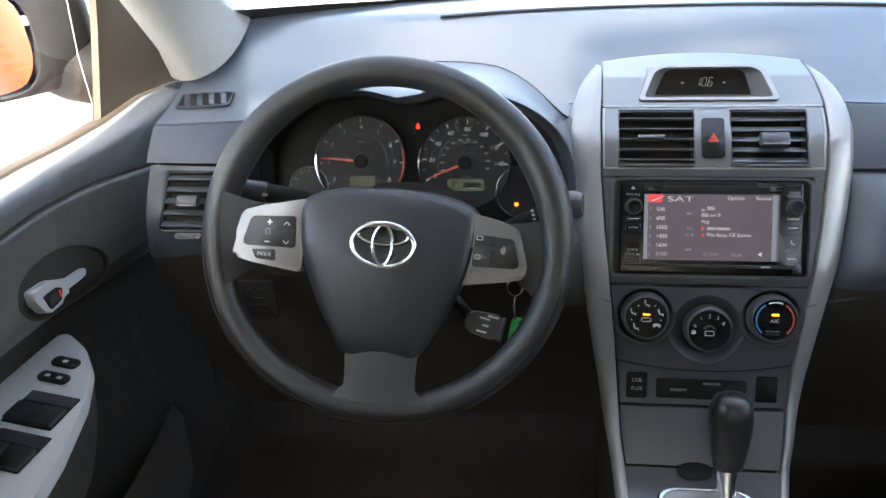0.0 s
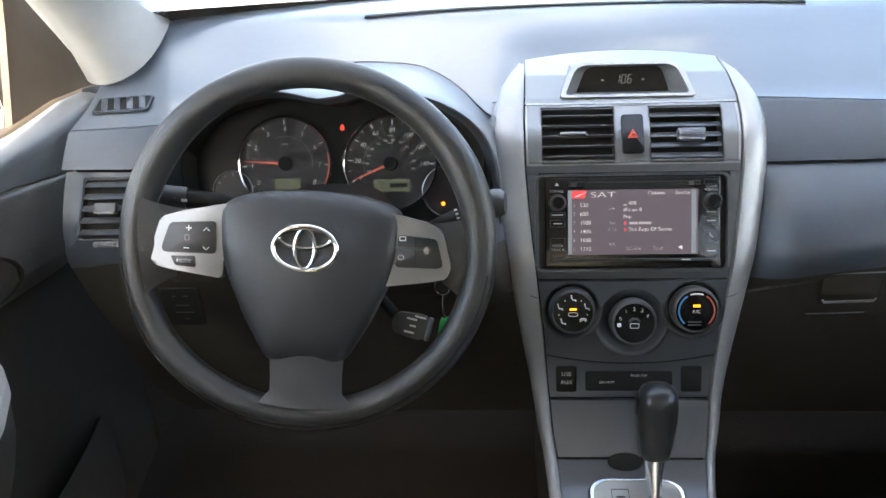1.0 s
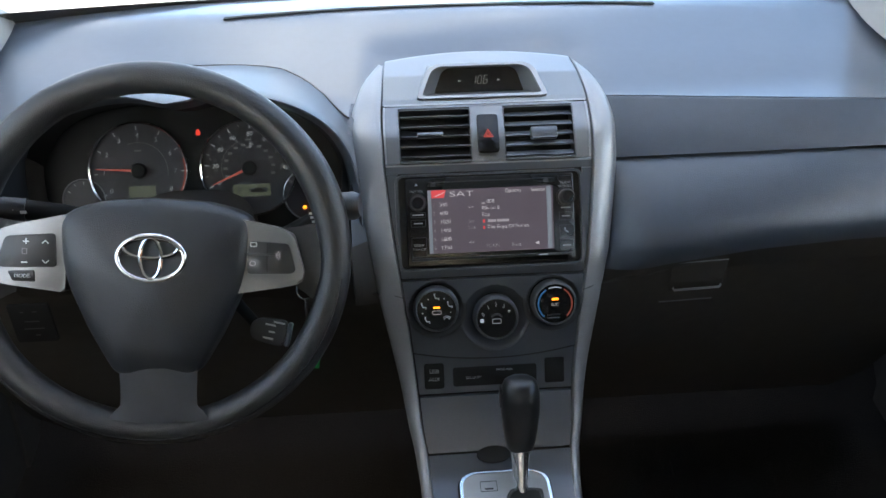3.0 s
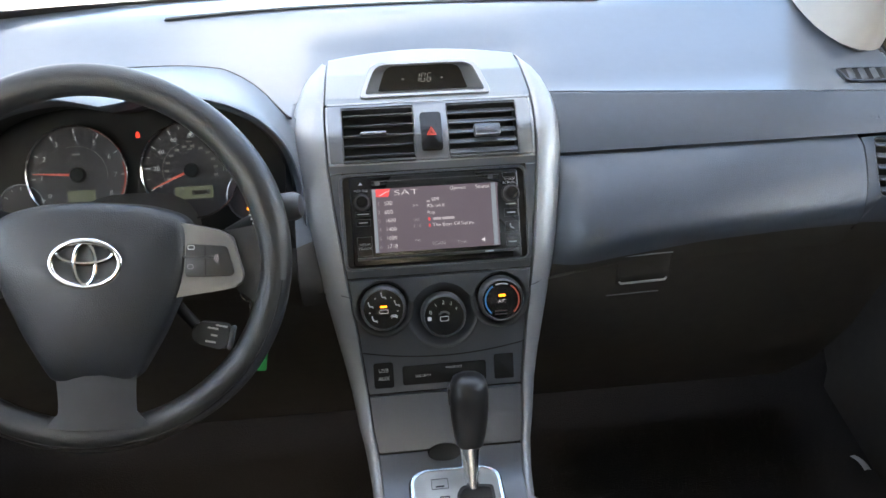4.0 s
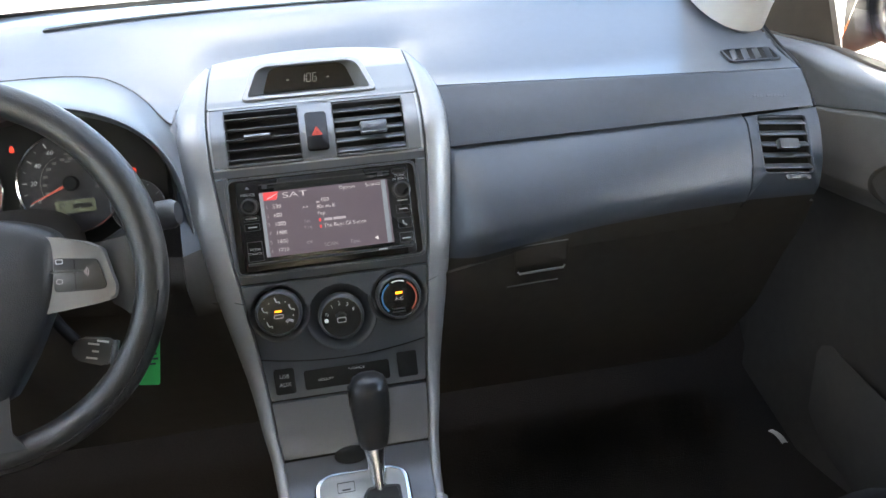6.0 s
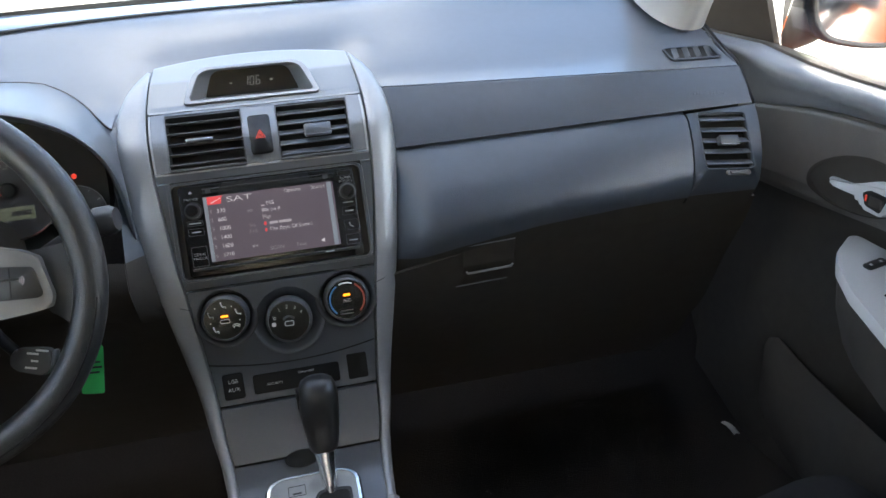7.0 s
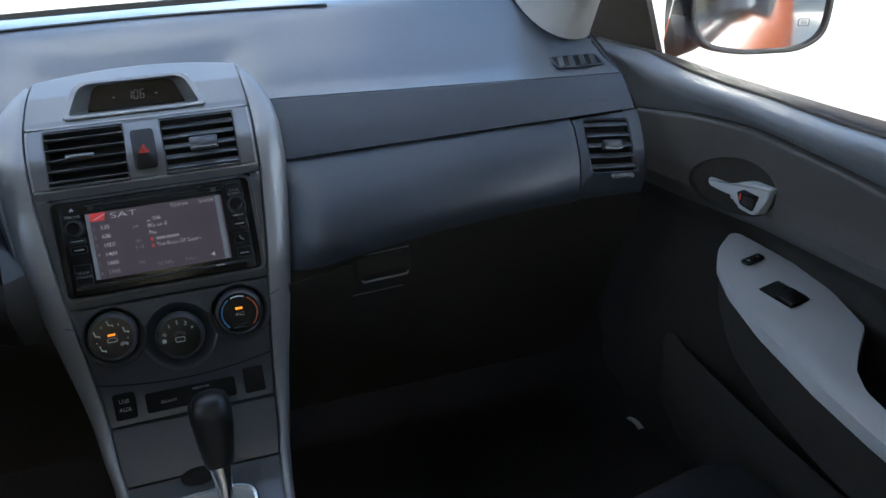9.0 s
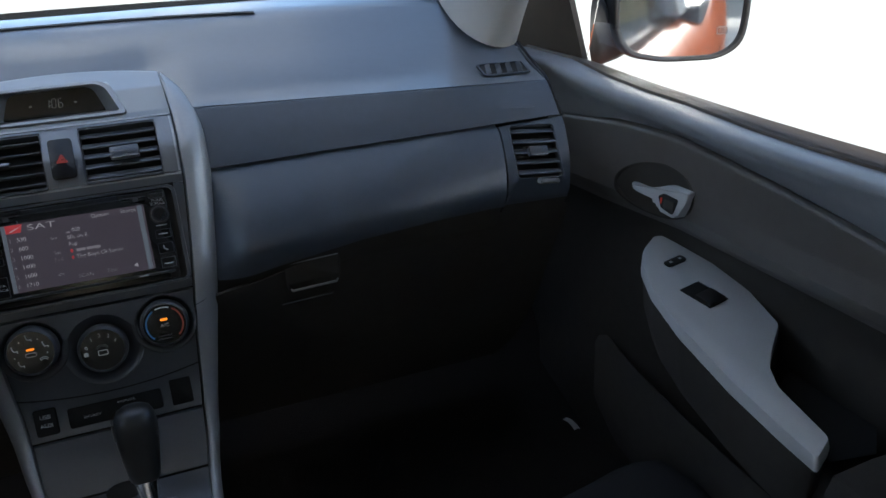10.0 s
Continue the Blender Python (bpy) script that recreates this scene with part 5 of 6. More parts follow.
    for u in range(9):
        t = u / 8
        y = lerp(-0.100, -0.158, t)
        h = 0.0365 - 0.002 * math.sin(math.pi * t) + 0.012 * max(0, t - 0.75) / 0.25
        rows.append([WM @ Vector((x * h * 0.94 + 0.0085, y, 0.006 + 0.006 * (1 - x * x) - 0.002 * t)) for x in (-1, -0.92, -0.6, -0.2, 0.2, 0.6, 0.92, 1)])
    part("lower_spoke", loft(rows, thick=-0.012), M_BUTTON, wheel, "plain dark lower spoke", smooth=60)


spokes()


def airbag():
    half = [(0.0, 0.0600), (0.045, 0.0575), (0.074, 0.0500), (0.0865, 0.0420), (0.0885, 0.0310), (0.0845, -0.005), (0.0795, -0.0270), (0.0610, -0.0700), (0.0400, -0.1080), (0.0340, -0.1130), (0.0, -0.1150)]
    half = [(x * 1.035, y) for x, y in half]
    poly = half + [(-x, y) for x, y in half[-2:0:-1]]
    poly = soften(poly, 0.010, 3)
    cy = -0.015
    rows = []
    for k, z in ((1.0, -0.010), (1.0, 0.010), (0.985, 0.0165), (0.955, 0.0205), (0.88, 0.0240), (0.72, 0.0265), (0.50, 0.0280), (0.25, 0.0288), (0.05, 0.0290)):
        rows.append([WM @ Vector((x * k + 0.0055, cy + (y - cy) * k, z + 0.004 * (1 - k) - (0.006 * max(0, y / 0.06) if k > 0.6 else 0.004 * max(0, y / 0.06)))) for x, y in poly])
    ab = part("airbag_cover", loft(rows, close_v=True, caps=True), M_HUB, wheel, "smooth dark airbag cover", smooth=60)
    g = WM @ T((0.0058, 0.0025, 0.0305)) @ Matrix.Diagonal((0.93, 0.95, 1, 1))
    em = part("emblem", tube([(0.0335 * math.cos(2 * math.pi * k / 48), 0.0225 * math.sin(2 * math.pi * k / 48), 0) for k in range(48)], 0.0031, 10, True, g), M_CHROME, ab, "chrome oval emblem")
    part("emblem_oval", tube([(0.0105 * math.cos(2 * math.pi * k / 36), -0.0005 + 0.0205 * math.sin(2 * math.pi * k / 36), 0.0002) for k in range(36)], 0.0025, 8, True, g), M_CHROME, em)
    part("emblem_oval", tube([(0.0270 * math.cos(2 * math.pi * k / 36), 0.0098 + 0.0098 * math.sin(2 * math.pi * k / 36), 0.0002) for k in range(36)], 0.0024, 8, True, g), M_CHROME, em)
    m = WM @ T((0, 0, -0.060))
    part("hub", lathe([(0.048, 0.0), (0.050, 0.045), (0.046, 0.060), (0, 0.060)], 40, m), M_BLACK, wheel)


airbag()


def column():
    c = thing("steering_column", (HOODX, 0.02, 0.78), "black steering column shroud with stalks", "steering column")
    rows = []
    for y, w, h, zc in ((-0.080, 0.050, 0.042, 0.845), (-0.070, 0.064, 0.052, 0.842), (-0.02, 0.070, 0.058, 0.832), (0.06, 0.074, 0.060, 0.818)):
        rows.append([(HOODX + w * math.copysign(abs(math.cos(a)) ** 0.7, math.cos(a)), y, zc + h * math.copysign(abs(math.sin(a)) ** 0.7, math.sin(a))) for a in [2 * math.pi * k / 28 for k in range(28)]])
    part("shroud", loft(rows, close_v=True, caps=True), M_LOWER, c)
    w = part("wiper_stalk", tube([(-0.29, -0.035, 0.838), (-0.235, -0.048, 0.858), (-0.195, -0.056, 0.880), (-0.1735, -0.060, 0.8915)], [0.008, 0.0085, 0.0095, 0.010], 12), M_MATTE, c, "black wiper stalk")
    part("stalk_tip", tube([(-0.1745, -0.0598, 0.8925), (-0.170, -0.0605, 0.893), (-0.156, -0.0625, 0.8945), (-0.150, -0.0635, 0.895)], [0.011, 0.0150, 0.0150, 0.0115], 18), M_BUTTON, w)
    for k in range(4):
        part("stalk_print", box((0.0030, 0.0008, 0.0022), (-0.2020 + 0.0012 * k, -0.0660, 0.889 - 0.0046 * k), 0), M_PRINT, w)
    s = part("indicator_stalk", tube([(-0.41, -0.035, 0.875), (-0.455, -0.046, 0.894), (-0.490, -0.054, 0.902), (-0.515, -0.058, 0.906)], [0.0085, 0.009, 0.0105, 0.0095], 14), M_MATTE, c, "black turn signal stalk")
    part("stalk_end", tube([(-0.490, -0.054, 0.902), (-0.512, -0.058, 0.906), (-0.519, -0.059, 0.907)], [0.0120, 0.0120, 0.0080], 16), M_BUTTON, s)
    for k in range(2):
        part("stalk_print", box((0.0060, 0.0008, 0.0030), (-0.500 + 0.012 * k, -0.0665, 0.906 - 0.002 * k), 0), M_PRINT, s)
    m = frame_at((-0.250, -0.102, 0.772), (1, 0, -0.28), (0, -0.92, 0.39)) @ Matrix.Diagonal((0.84, 0.84, 0.9, 1))
    cr = part("cruise_stalk", slab(soften([(-0.026, -0.004), (-0.021, -0.0135), (0.014, -0.0165), (0.0185, -0.012), (0.0185, 0.013), (0.012, 0.0165), (-0.019, 0.0135), (-0.026, 0.007)], 0.006, 4), 0.014, m @ T((0, 0, -0.012)), 0.003, 3), M_BUTTON, c, "dark grey cruise control stalk")
    part("stalk_cap", box((0.006, 0.030, 0.012), (0.0215, 0, -0.005), 0.002, m), M_PANEL, cr)
    for x, y, wd in ((-0.002, 0.0085, 0.013), (0.001, 0.0, 0.008), (-0.002, -0.0085, 0.013), (0.008, 0.0130, 0.014)):
        part("stalk_print", box((wd, 0.0024, 0.0004), (x, y, 0.0022), 0, m), M_PRINT, cr)
    part("stalk_root", tube([(-0.262, -0.095, 0.772), (-0.285, -0.075, 0.79), (-0.31, -0.05, 0.82)], 0.006, 10), M_DARK, cr)
    part("ignition_lock", lathe([(0.019, 0), (0.019, 0.012), (0.016, 0.016), (0, 0.016)], 24, frame_at((-0.222, -0.005, 0.815), (1, 0, 0), (0.15, -0.95, 0.2))), M_BLACK, c)


column()


def keys():
    k = thing("car_key", (-0.219, -0.03, 0.72), "ignition key with a chrome ring and a green card tag", "key")
    part("key_head", box((0.012, 0.010, 0.022), (-0.2215, -0.030, 0.806), 0.003), M_BLACK, k)
    part("ring", tube([(-0.2205 + 0.0085 * math.cos(2 * math.pi * u / 24), -0.036, 0.786 + 0.0110 * math.sin(2 * math.pi * u / 24)) for u in range(24)], 0.0011, 6, True), M_CHROME, k, "chrome split ring")
    part("chain", tube([(-0.2195, -0.036, 0.776), (-0.2205, -0.039, 0.764), (-0.2190, -0.042, 0.748)], 0.0016, 6), M_CHROME, k)
    m = frame_at((-0.2185, -0.044, 0.7140), (1, 0.25, 0.05), (0.25, -0.96, 0.1)) @ Matrix.Rotation(radians(-14), 4, "Z")
    tag = part("tag", slab(soften([(-0.0115, -0.022), (0.0115, -0.024), (0.0115, 0.030), (0.009, 0.035), (-0.009, 0.035), (-0.0115, 0.030)], 0.003), 0.0014, m), M_TAG, k, "green card tag")
    part("eyelet", lathe([(0.0030, 0), (0.0030, 0.0006), (0.0018, 0.0006)], 14, m @ T((0, 0.029, 0.0014))), M_CHROME, tag)
    for y, w in ((0.014, 0.016), (0.008, 0.019), (0.002, 0.014)):
        part("ink_bar", box((w, 0.0024, 0.0003), (0, y, 0.0016), 0, m), M_BLACK, tag)


keys()


# ---------------------------------------------------------------- instruments
def instruments():
    tilt = 0.30
    n = Vector((0, -math.cos(tilt), math.sin(tilt)))
    o = Vector((-0.350, 0.066, 0.902))
    m = frame_at(o, (1, 0, 0), n)
    cl = thing("instrument_cluster", (o.x, o.y, 0.82), "dark instrument cluster with two ringed dials", "instrument cluster")
    out = []
    for k in range(40):
        a = 2 * math.pi * k / 40
        c, s = math.cos(a), math.sin(a)
        out.append((0.174 * math.copysign(abs(c) ** 0.7, c), 0.088 * math.copysign(abs(s) ** 0.7, s) - 0.004))
    part("backplate", slab(out, 0.004, m @ T((0, 0, -0.012))), M_MATTE, cl)
    part("visor", loft([[m @ Vector((x * k, y * k, d)) for x, y in out] for k, d in ((1.0, -0.008), (1.02, 0.03))], close_v=True), M_LOWER, cl)

    def dial(x, y, r, name, label):
        g = m @ T((x, y - 0.001, -0.006)) @ Matrix.Diagonal((1.045, 1.045, 1.0, 1.0))
        d = part(name, lathe([(r, 0), (r, 0.002), (0, 0.002)], 56, g), M_DIAL, cl, label)
        part("bezel", lathe([(r + 0.0020, -0.002), (r + 0.0022, 0.007), (r + 0.0012, 0.0085), (r - 0.0004, 0.0070), (r - 0.0008, 0.002)], 64, g), M_CHROME, d, "thin chrome ring")
        return d, g @ T((0, 0, 0.0022))

    def needle(d, g, ang, length):
        a = radians(ang)
        q = g @ Matrix.Rotation(a, 4, "Z")
        part("needle", slab([(-0.006, -0.0012), (0.004, -0.0015), (length, -0.0004), (length, 0.0004), (0.004, 0.0015), (-0.006, 0.0012)], 0.0012, q @ T((0, 0, 0.004))), M_NEEDLE, d, "red needle")
        part("needle_cap", lathe([(0.0085, 0), (0.0085, 0.004), (0.007, 0.0062), (0, 0.0066)], 24, g), M_MATTE, d)

    def dial_ring(g, d, r, a0, a1, steps, major, mat=M_MARK, length=0.0050):
        for k in range(steps + 1):
            a = a0 + (a1 - a0) * k / steps
            ln = length if k % major == 0 else length * 0.6
            q = g @ Matrix.Rotation(radians(a), 4, "Z")
            part("tick", box((ln, 0.0010 if k % major == 0 else 0.0007, 0.0003), (r - ln / 2, 0, 0), 0, q), mat, d)

    d, g = dial(-0.0625, 0.001, 0.0530, "rev_counter", "round rev counter")
    dial_ring(g, d, 0.0500, 214, -33, 8, 1, M_MARK, 0.0042)
    for v in range(9):
        a = radians(90 + (4 - v) * 30.9)
        lettering(str(v), 0.0076, g @ T((0.0395 * math.cos(a), 0.0395 * math.sin(a), 0)), M_MARK, d, shear=0.15)
    part("red_zone", arc(0.0508, -33, 14, 0.0020, g, depth=0.0004), M_RED, d)
    part("scale_print", box((0.0075, 0.0018, 0.0003), (0, 0.0225, 0), 0, g), M_DIMMARK, d)
    part("inner_ring", arc(0.0315, -10, 110, 0.0004, g, 40, 0.0003), M_DIMMARK, d)
    part("small_display", slab(rounded(0.0300, 0.0125, 0.001, 0.0015, -0.0235), 0.0006, g), M_LCD, d, "green grey liquid crystal window")
    needle(d, g, 176, 0.0470)
    d, g = dial(0.0655, -0.001, 0.0530, "speedometer", "round speedometer in miles")
    dial_ring(g, d, 0.0500, 204, -1, 14, 2)
    for v in range(0, 160, 20):
        a = radians(204 - v * 205 / 140)
        lettering(str(v), 0.0070, g @ T((0.0385 * math.cos(a), 0.0385 * math.sin(a), 0)), M_MARK, d, shear=0.15)
    for k in range(12):
        a = radians(198 - 19.2 * k)
        part("figure_bar", box((0.0044, 0.0026, 0.0003), (0.0270 * math.cos(a), 0.0270 * math.sin(a), 0), 0, g), M_DIMMARK, d)
    part("inner_ring", arc(0.0315, 110, 204, 0.0004, g, 40, 0.0003), M_DIMMARK, d)
    part("scale_print", box((0.0060, 0.0014, 0.0003), (0, 0.0320, 0), 0, g), M_DIMMARK, d)
    part("scale_print", box((0.0050, 0.0014, 0.0003), (0, 0.0235, 0), 0, g), M_DIMMARK, d)
    lc = part("gear_display", slab(rounded(0.0420, 0.0140, 0.001, 0.0010, -0.0250), 0.0006, g), M_LCD, d, "green grey liquid crystal window")
    lettering("P", 0.0120, g @ T((-0.0125, -0.0250, 0.0008)), M_LCDINK, lc)
    part("figure_bar", box((0.0200, 0.0050, 0.0003), (0.0085, -0.0250, 0.0008), 0, g), M_LCDINK, lc)
    needle(d, g, 203, 0.0460)
    # small gauges at the sides, partly behind the large ones
    for x, y, r, nm in ((-0.129, -0.032, 0.0240, "temperature_gauge"), (0.134, -0.036, 0.0300, "fuel_gauge")):
        g = m @ T((x, y, -0.008))
        q = part(nm, lathe([(r, 0), (r, 0.001), (0, 0.001)], 40, g), M_DIAL, cl)
        part("bezel", lathe([(r + 0.0014, -0.001), (r + 0.0014, 0.004), (r, 0.0045), (r - 0.0006, 0.001)], 44, g), M_GREYTRIM, q)
        dial_ring(g @ T((0, 0, 0.0012)), q, r - 0.002, 150, 30, 4, 2, M_MARK, 0.004)
    q = m @ T((0.0075, 0.0428, -0.0075)) @ Matrix.Diagonal((0.75, 0.75, 1, 1))
    part("belt_lamp", slab(soften([(-0.0032, -0.0052), (0.0032, -0.0052), (0.0032, 0.0), (0.0012, 0.0046), (-0.0012, 0.0046), (-0.0032, 0.0)], 0.0010), 0.0006, q), M_REDLAMP, cl, "glowing red seat belt lamp")
    part("warning_lamp", lathe([(0.0030, 0), (0.0027, 0.0008), (0, 0.0010)], 16, m @ T((0.1362, 0.0054, 0.0))), M_REDLAMP, cl, "glowing red warning lamp")
    part("amber_lamp", lathe([(0.0024, 0), (0.0022, 0.0008), (0, 0.0010)], 16, m @ T((0.1285, -0.0507, 0.002))), M_AMBER, cl, "glowing amber lamp")


instruments()


def knee_switches():
    m = frame_at((-0.530, -0.021, 0.755), (1, 0, 0), (0, -0.97, -0.12))
    s = part("switch_block", slab(rounded(0.046, 0.052, 0.003), 0.003, m, 0.001), M_MATTE, dash, "black switch block on the knee panel")
    for x, y, w in ((-0.008, 0.016, 0.004), (0.006, 0.016, 0.005), (0.0, 0.003, 0.016), (0.0, -0.007, 0.022), (0.002, -0.016, 0.005)):
        part("print", box((w, 0.0014, 0.0003), (x, y, 0.0031), 0, m), M_BUTTON, s)


knee_switches()
# ---------------------------------------------------------------- doors
def base_x(y):
    return interp(y, (-1.0, -0.4, -0.1, 0.05, 0.25), (0.702, 0.702, 0.697, 0.676, 0.658))


def ledge_rise(y, side):
    """How far the ledge below the window climbs towards the corner cover."""
    return interp(y, (-0.30, -0.213, -0.13, -0.03, 0.04, 0.088, 0.13, 0.25), (-0.020, -0.018, -0.013, -0.006, 0.002, 0.010, 0.017, 0.020)) + (0.0 if side > 0 else 0.008)


def seam_z(y):
    return interp(y, (-1.0, -0.6, -0.38, -0.27, -0.20, -0.125, -0.05, 0.0, 0.15, 0.25), (0.76, 0.836, 0.871, 0.885, 0.892, 0.8985, 0.9, 0.8985, 0.884, 0.872))


def arm_z(y):
    return 0.735 + 0.15 * (y + 0.10)


def door(side):
    sh = 0.0 if side > 0 else 0.024
    d = thing("front_door", (side * 0.72, -0.4, 0.30), "dark grey front door trim with a silver armrest panel", "car door", "front doors")
    hy, hz, lv_k = (-0.083, 0.820, 1.0) if side > 0 else (-0.106, 0.813, 0.83)
    upper, lower, pad, strip = [], [], [], []
    for y in span(0.26, -1.0, 320):
        b, zs = base_x(y), seam_z(y)
        prof = ((0.730, 0.048), (0.750, 0.040), (0.765, 0.027), (0.780, 0.012), (0.800, -0.001), (0.83, -0.0055), (lerp(0.83, zs, 0.6), -0.0045), (zs - 0.006, -0.004), (zs - 0.0025, -0.0032), (zs - 0.0005, -0.001))
        pz, po = [q[0] for q in prof], [q[1] for q in prof]
        upper.append([(side * (b + interp(z, pz, po) + sh), y, z) for z in span(0.766, zs - 0.006, 50) + [zs - 0.0025, zs - 0.0005]] + [(side * (b + 0.007 + sh), y, zs + 0.0005)])
        lower.append([(side * (b + o + sh), y, z) for o, z in ((0.050, 0.30), (0.050, 0.45), (0.049, 0.60), (0.049, 0.68), (0.0482, 0.730), (0.0402, 0.750), (0.0262, 0.7662))])
        up, q = ledge_rise(y, side), max(0.0, min(1.0, y / 0.08))
        pad.append([(side * (b + o + sh), y, z + up * k) for o, z, k in ((0.007, zs + 0.0010 - 0.003 * q, 0), (0.003 - 0.006 * q, zs + 0.0015 - 0.002 * q, 0), (0.0005 - 0.0055 * q, zs + 0.004, 0), (-0.005, lerp(zs, 0.93, 0.4), 0.35), (-0.015, lerp(zs, 0.93, 0.75), 0.75), (-0.022, 0.930, 1), (-0.0255, 0.938, 1), (-0.025, 0.944, 1), (-0.018, 0.9475, 1), (0.0, 0.9475, 1), (0.014, 0.945, 1), (0.026, 0.943, 1))])
        edge = 0.9425 + 0.35 * up
        strip.append([(side * (b + o + sh), y, z + up) for o, z in ((0.0215, 0.9440), (0.0240, 0.9468), (0.029, 0.9468))] + [(side * (HW - 0.002 + sh), y, edge), (side * (HW + sh), y, 0.90)])
    bm = loft(upper)
    gone = [f for f in bm.faces if ((f.calc_center_median().y - hy) / 0.0745) ** 2 + ((f.calc_center_median().z - hz - 0.15 * (hy - f.calc_center_median().y)) / 0.0385) ** 2 < 1]
    bmesh.ops.delete(bm, geom=gone, context="FACES")
    part("door_panel", bm, M_DOOR, d, "dark grey moulded door panel", smooth=60)
    part("lower_panel", loft(lower), M_LOWER, d, "black lower door panel", smooth=60)
    part("door_top", loft(pad), M_DOORPAD, d, "padded ledge below the window", smooth=60)
    part("window_seal", loft(strip), M_SAIL, d, "brown-black window seal")
    # triangular cover in the front corner of the window
    py = 0.140 if side > 0 else 0.058

    def post_y(z):
        return py + interp(z, (0.94, 0.96, 1.02, 1.09, 1.14, 1.24, 1.33), (0.010, 0.015, 0.030, 0.048, 0.044, -0.02, -0.10))

    sail = [(py + 0.02, 0.942), (0.40, 0.945), (0.40, 1.03), (0.15, 1.24)] + [(post_y(z) - 0.016, z) for z in (1.24, 1.16, 1.10, 1.06, 1.02, 0.98, 0.944)]
    rows = [[(side * (interp(y, (0.0, 0.10, 0.30, 0.40), (0.700, 0.725, 0.690, 0.664)) - 0.10 * (z - 0.944) + o + sh), y, z) for y, z in sail] for o in (-0.004, 0.005)]
    part("corner_cover", loft(rows, close_v=True, caps=True), M_SAIL, d, "brown-black triangular corner cover", smooth=30)
    post = [(side * (interp(z, (0.94, 1.06, 1.24, 1.33), (0.724, 0.708, 0.690, 0.665)) + sh), post_y(z), z) for z in (0.935, 0.97, 1.01, 1.05, 1.09, 1.13, 1.18, 1.24, 1.33)]
    part("window_post", tube(post, 0.0075, 10), M_RUBBER, d, "dark edge of the window frame")
    # glass
    rows = [[(side * (HW + sh - 0.012 - 0.145 * t * t), y, lerp(0.905, 1.36, t)) for y in span(lerp(py + 0.04, -0.06, t), -1.0, 8)] for t in span(0, 1, 8)]
    g = part("window_pane", loft(rows, thick=0.003), M_GLASS, d)
    g.visible_shadow = False

    # armrest
    out = [(0.7164, -0.0540), (0.6829, -0.0783), (0.6586, -0.1098), (0.6378, -0.1618), (0.6220, -0.2385), (0.6140, -0.3373), (0.6140, -0.4119), (0.6160, -0.4560), (0.6475, -0.4400), (0.6537, -0.3640), (0.6687, -0.3342), (0.6916, -0.3123), (0.7339, -0.2776), (0.7480, -0.2107), (0.7480, -0.1469), (0.7360, -0.0883), (0.7280, -0.0560)]
    out = [(side * (x + sh), y - (0.0 if side > 0 else 0.033)) for x, y in out]
    out = soften(out, 0.006, 3)
    rows = []
    for k, dz in ((1.0, -0.016), (1.004, -0.010), (1.003, -0.006), (0.985, 0.0)):
        cx, cy = side * (0.682 + sh), -0.24
        rows.append([(cx + (x - cx) * k, cy + (y - cy) * k, arm_z(y) + dz) for x, y in out])
    bm = loft(rows, close_v=True)
    bm.verts.ensure_lookup_table()
    bm.faces.new([bm.verts[len(bm.verts) - len(out) + i] for i in range(len(out))])
    arm = part("armrest_panel", bm, M_ARM, d, "painted silver armrest panel", smooth=50)
    body = [(x if abs(x) < 0.70 + sh else side * (0.735 + sh), y) for x, y in out]
    rows = []
    for z, k in ((-0.014, 0.985), (-0.06, 0.96), (-0.10, 0.88)):
        cx, cy = side * (0.735 + sh), -0.26
        rows.append([(cx + (x - cx) * k, cy + (y - cy) * k, arm_z(y) + z) for x, y in body])
    part("armrest_body", loft(rows, close_v=True, caps=True), M_LOWER, d, smooth=50)
    rows = [[(side * (x + sh), y, arm_z(max(y, -0.47)) + dz) for x, dz in ((0.612, -0.06), (0.606, -0.02), (0.614, 0.0), (0.66, 0.003), (0.72, 0.0))] for y in span(-0.475, -0.80, 8)]
    part("armrest_pad", loft(rows, thick=0.01), M_LOWER, d)
    pocket = [(0.700, -0.320), (0.674, -0.346), (0.659, -0.386), (0.650, -0.440), (0.700, -0.450), (0.735, -0.42), (0.735, -0.30)]
    part("pull_pocket", slab([(side * (x + sh), y) for x, y in (pocket if side > 0 else pocket[::-1])], 0.002, T((0, 0, 0.655))), M_DARK, d, "dark pull pocket")

    def on_arm(x, y):
        return frame_at((side * x, y, arm_z(y) + 0.0006), (1, 0, 0), (0, -0.15, 1))
    if side > 0:
        m = on_arm(0.7015, -0.123) @ Matrix.Rotation(radians(12.5), 4, "Z")
        sw = part("lock_switch", slab(rounded(0.034, 0.0125, 0.004), 0.003, m, 0.001), M_BLACK, arm, "black lock switch")
        for x in (-0.0085, 0.0085):
            part("print", box((0.0042, 0.0036, 0.0003), (x, 0, 0.0031), 0, m), M_PRINT, sw)
        m = on_arm(0.6885, -0.198) @ Matrix.Rotation(radians(13), 4, "Z")
        part("switch_well", slab(rounded(0.034, 0.047, 0.002), 0.0006, m), M_DARK, arm)
        part("window_switch", box((0.029, 0.024, 0.006), (0, -0.0095, 0.002), 0.0015, m), M_BLACK, arm, "black window switch")
        part("switch_edge", box((0.0012, 0.045, 0.001), (0.0168, 0, 0.001), 0, m), M_PANEL, arm)
    else:
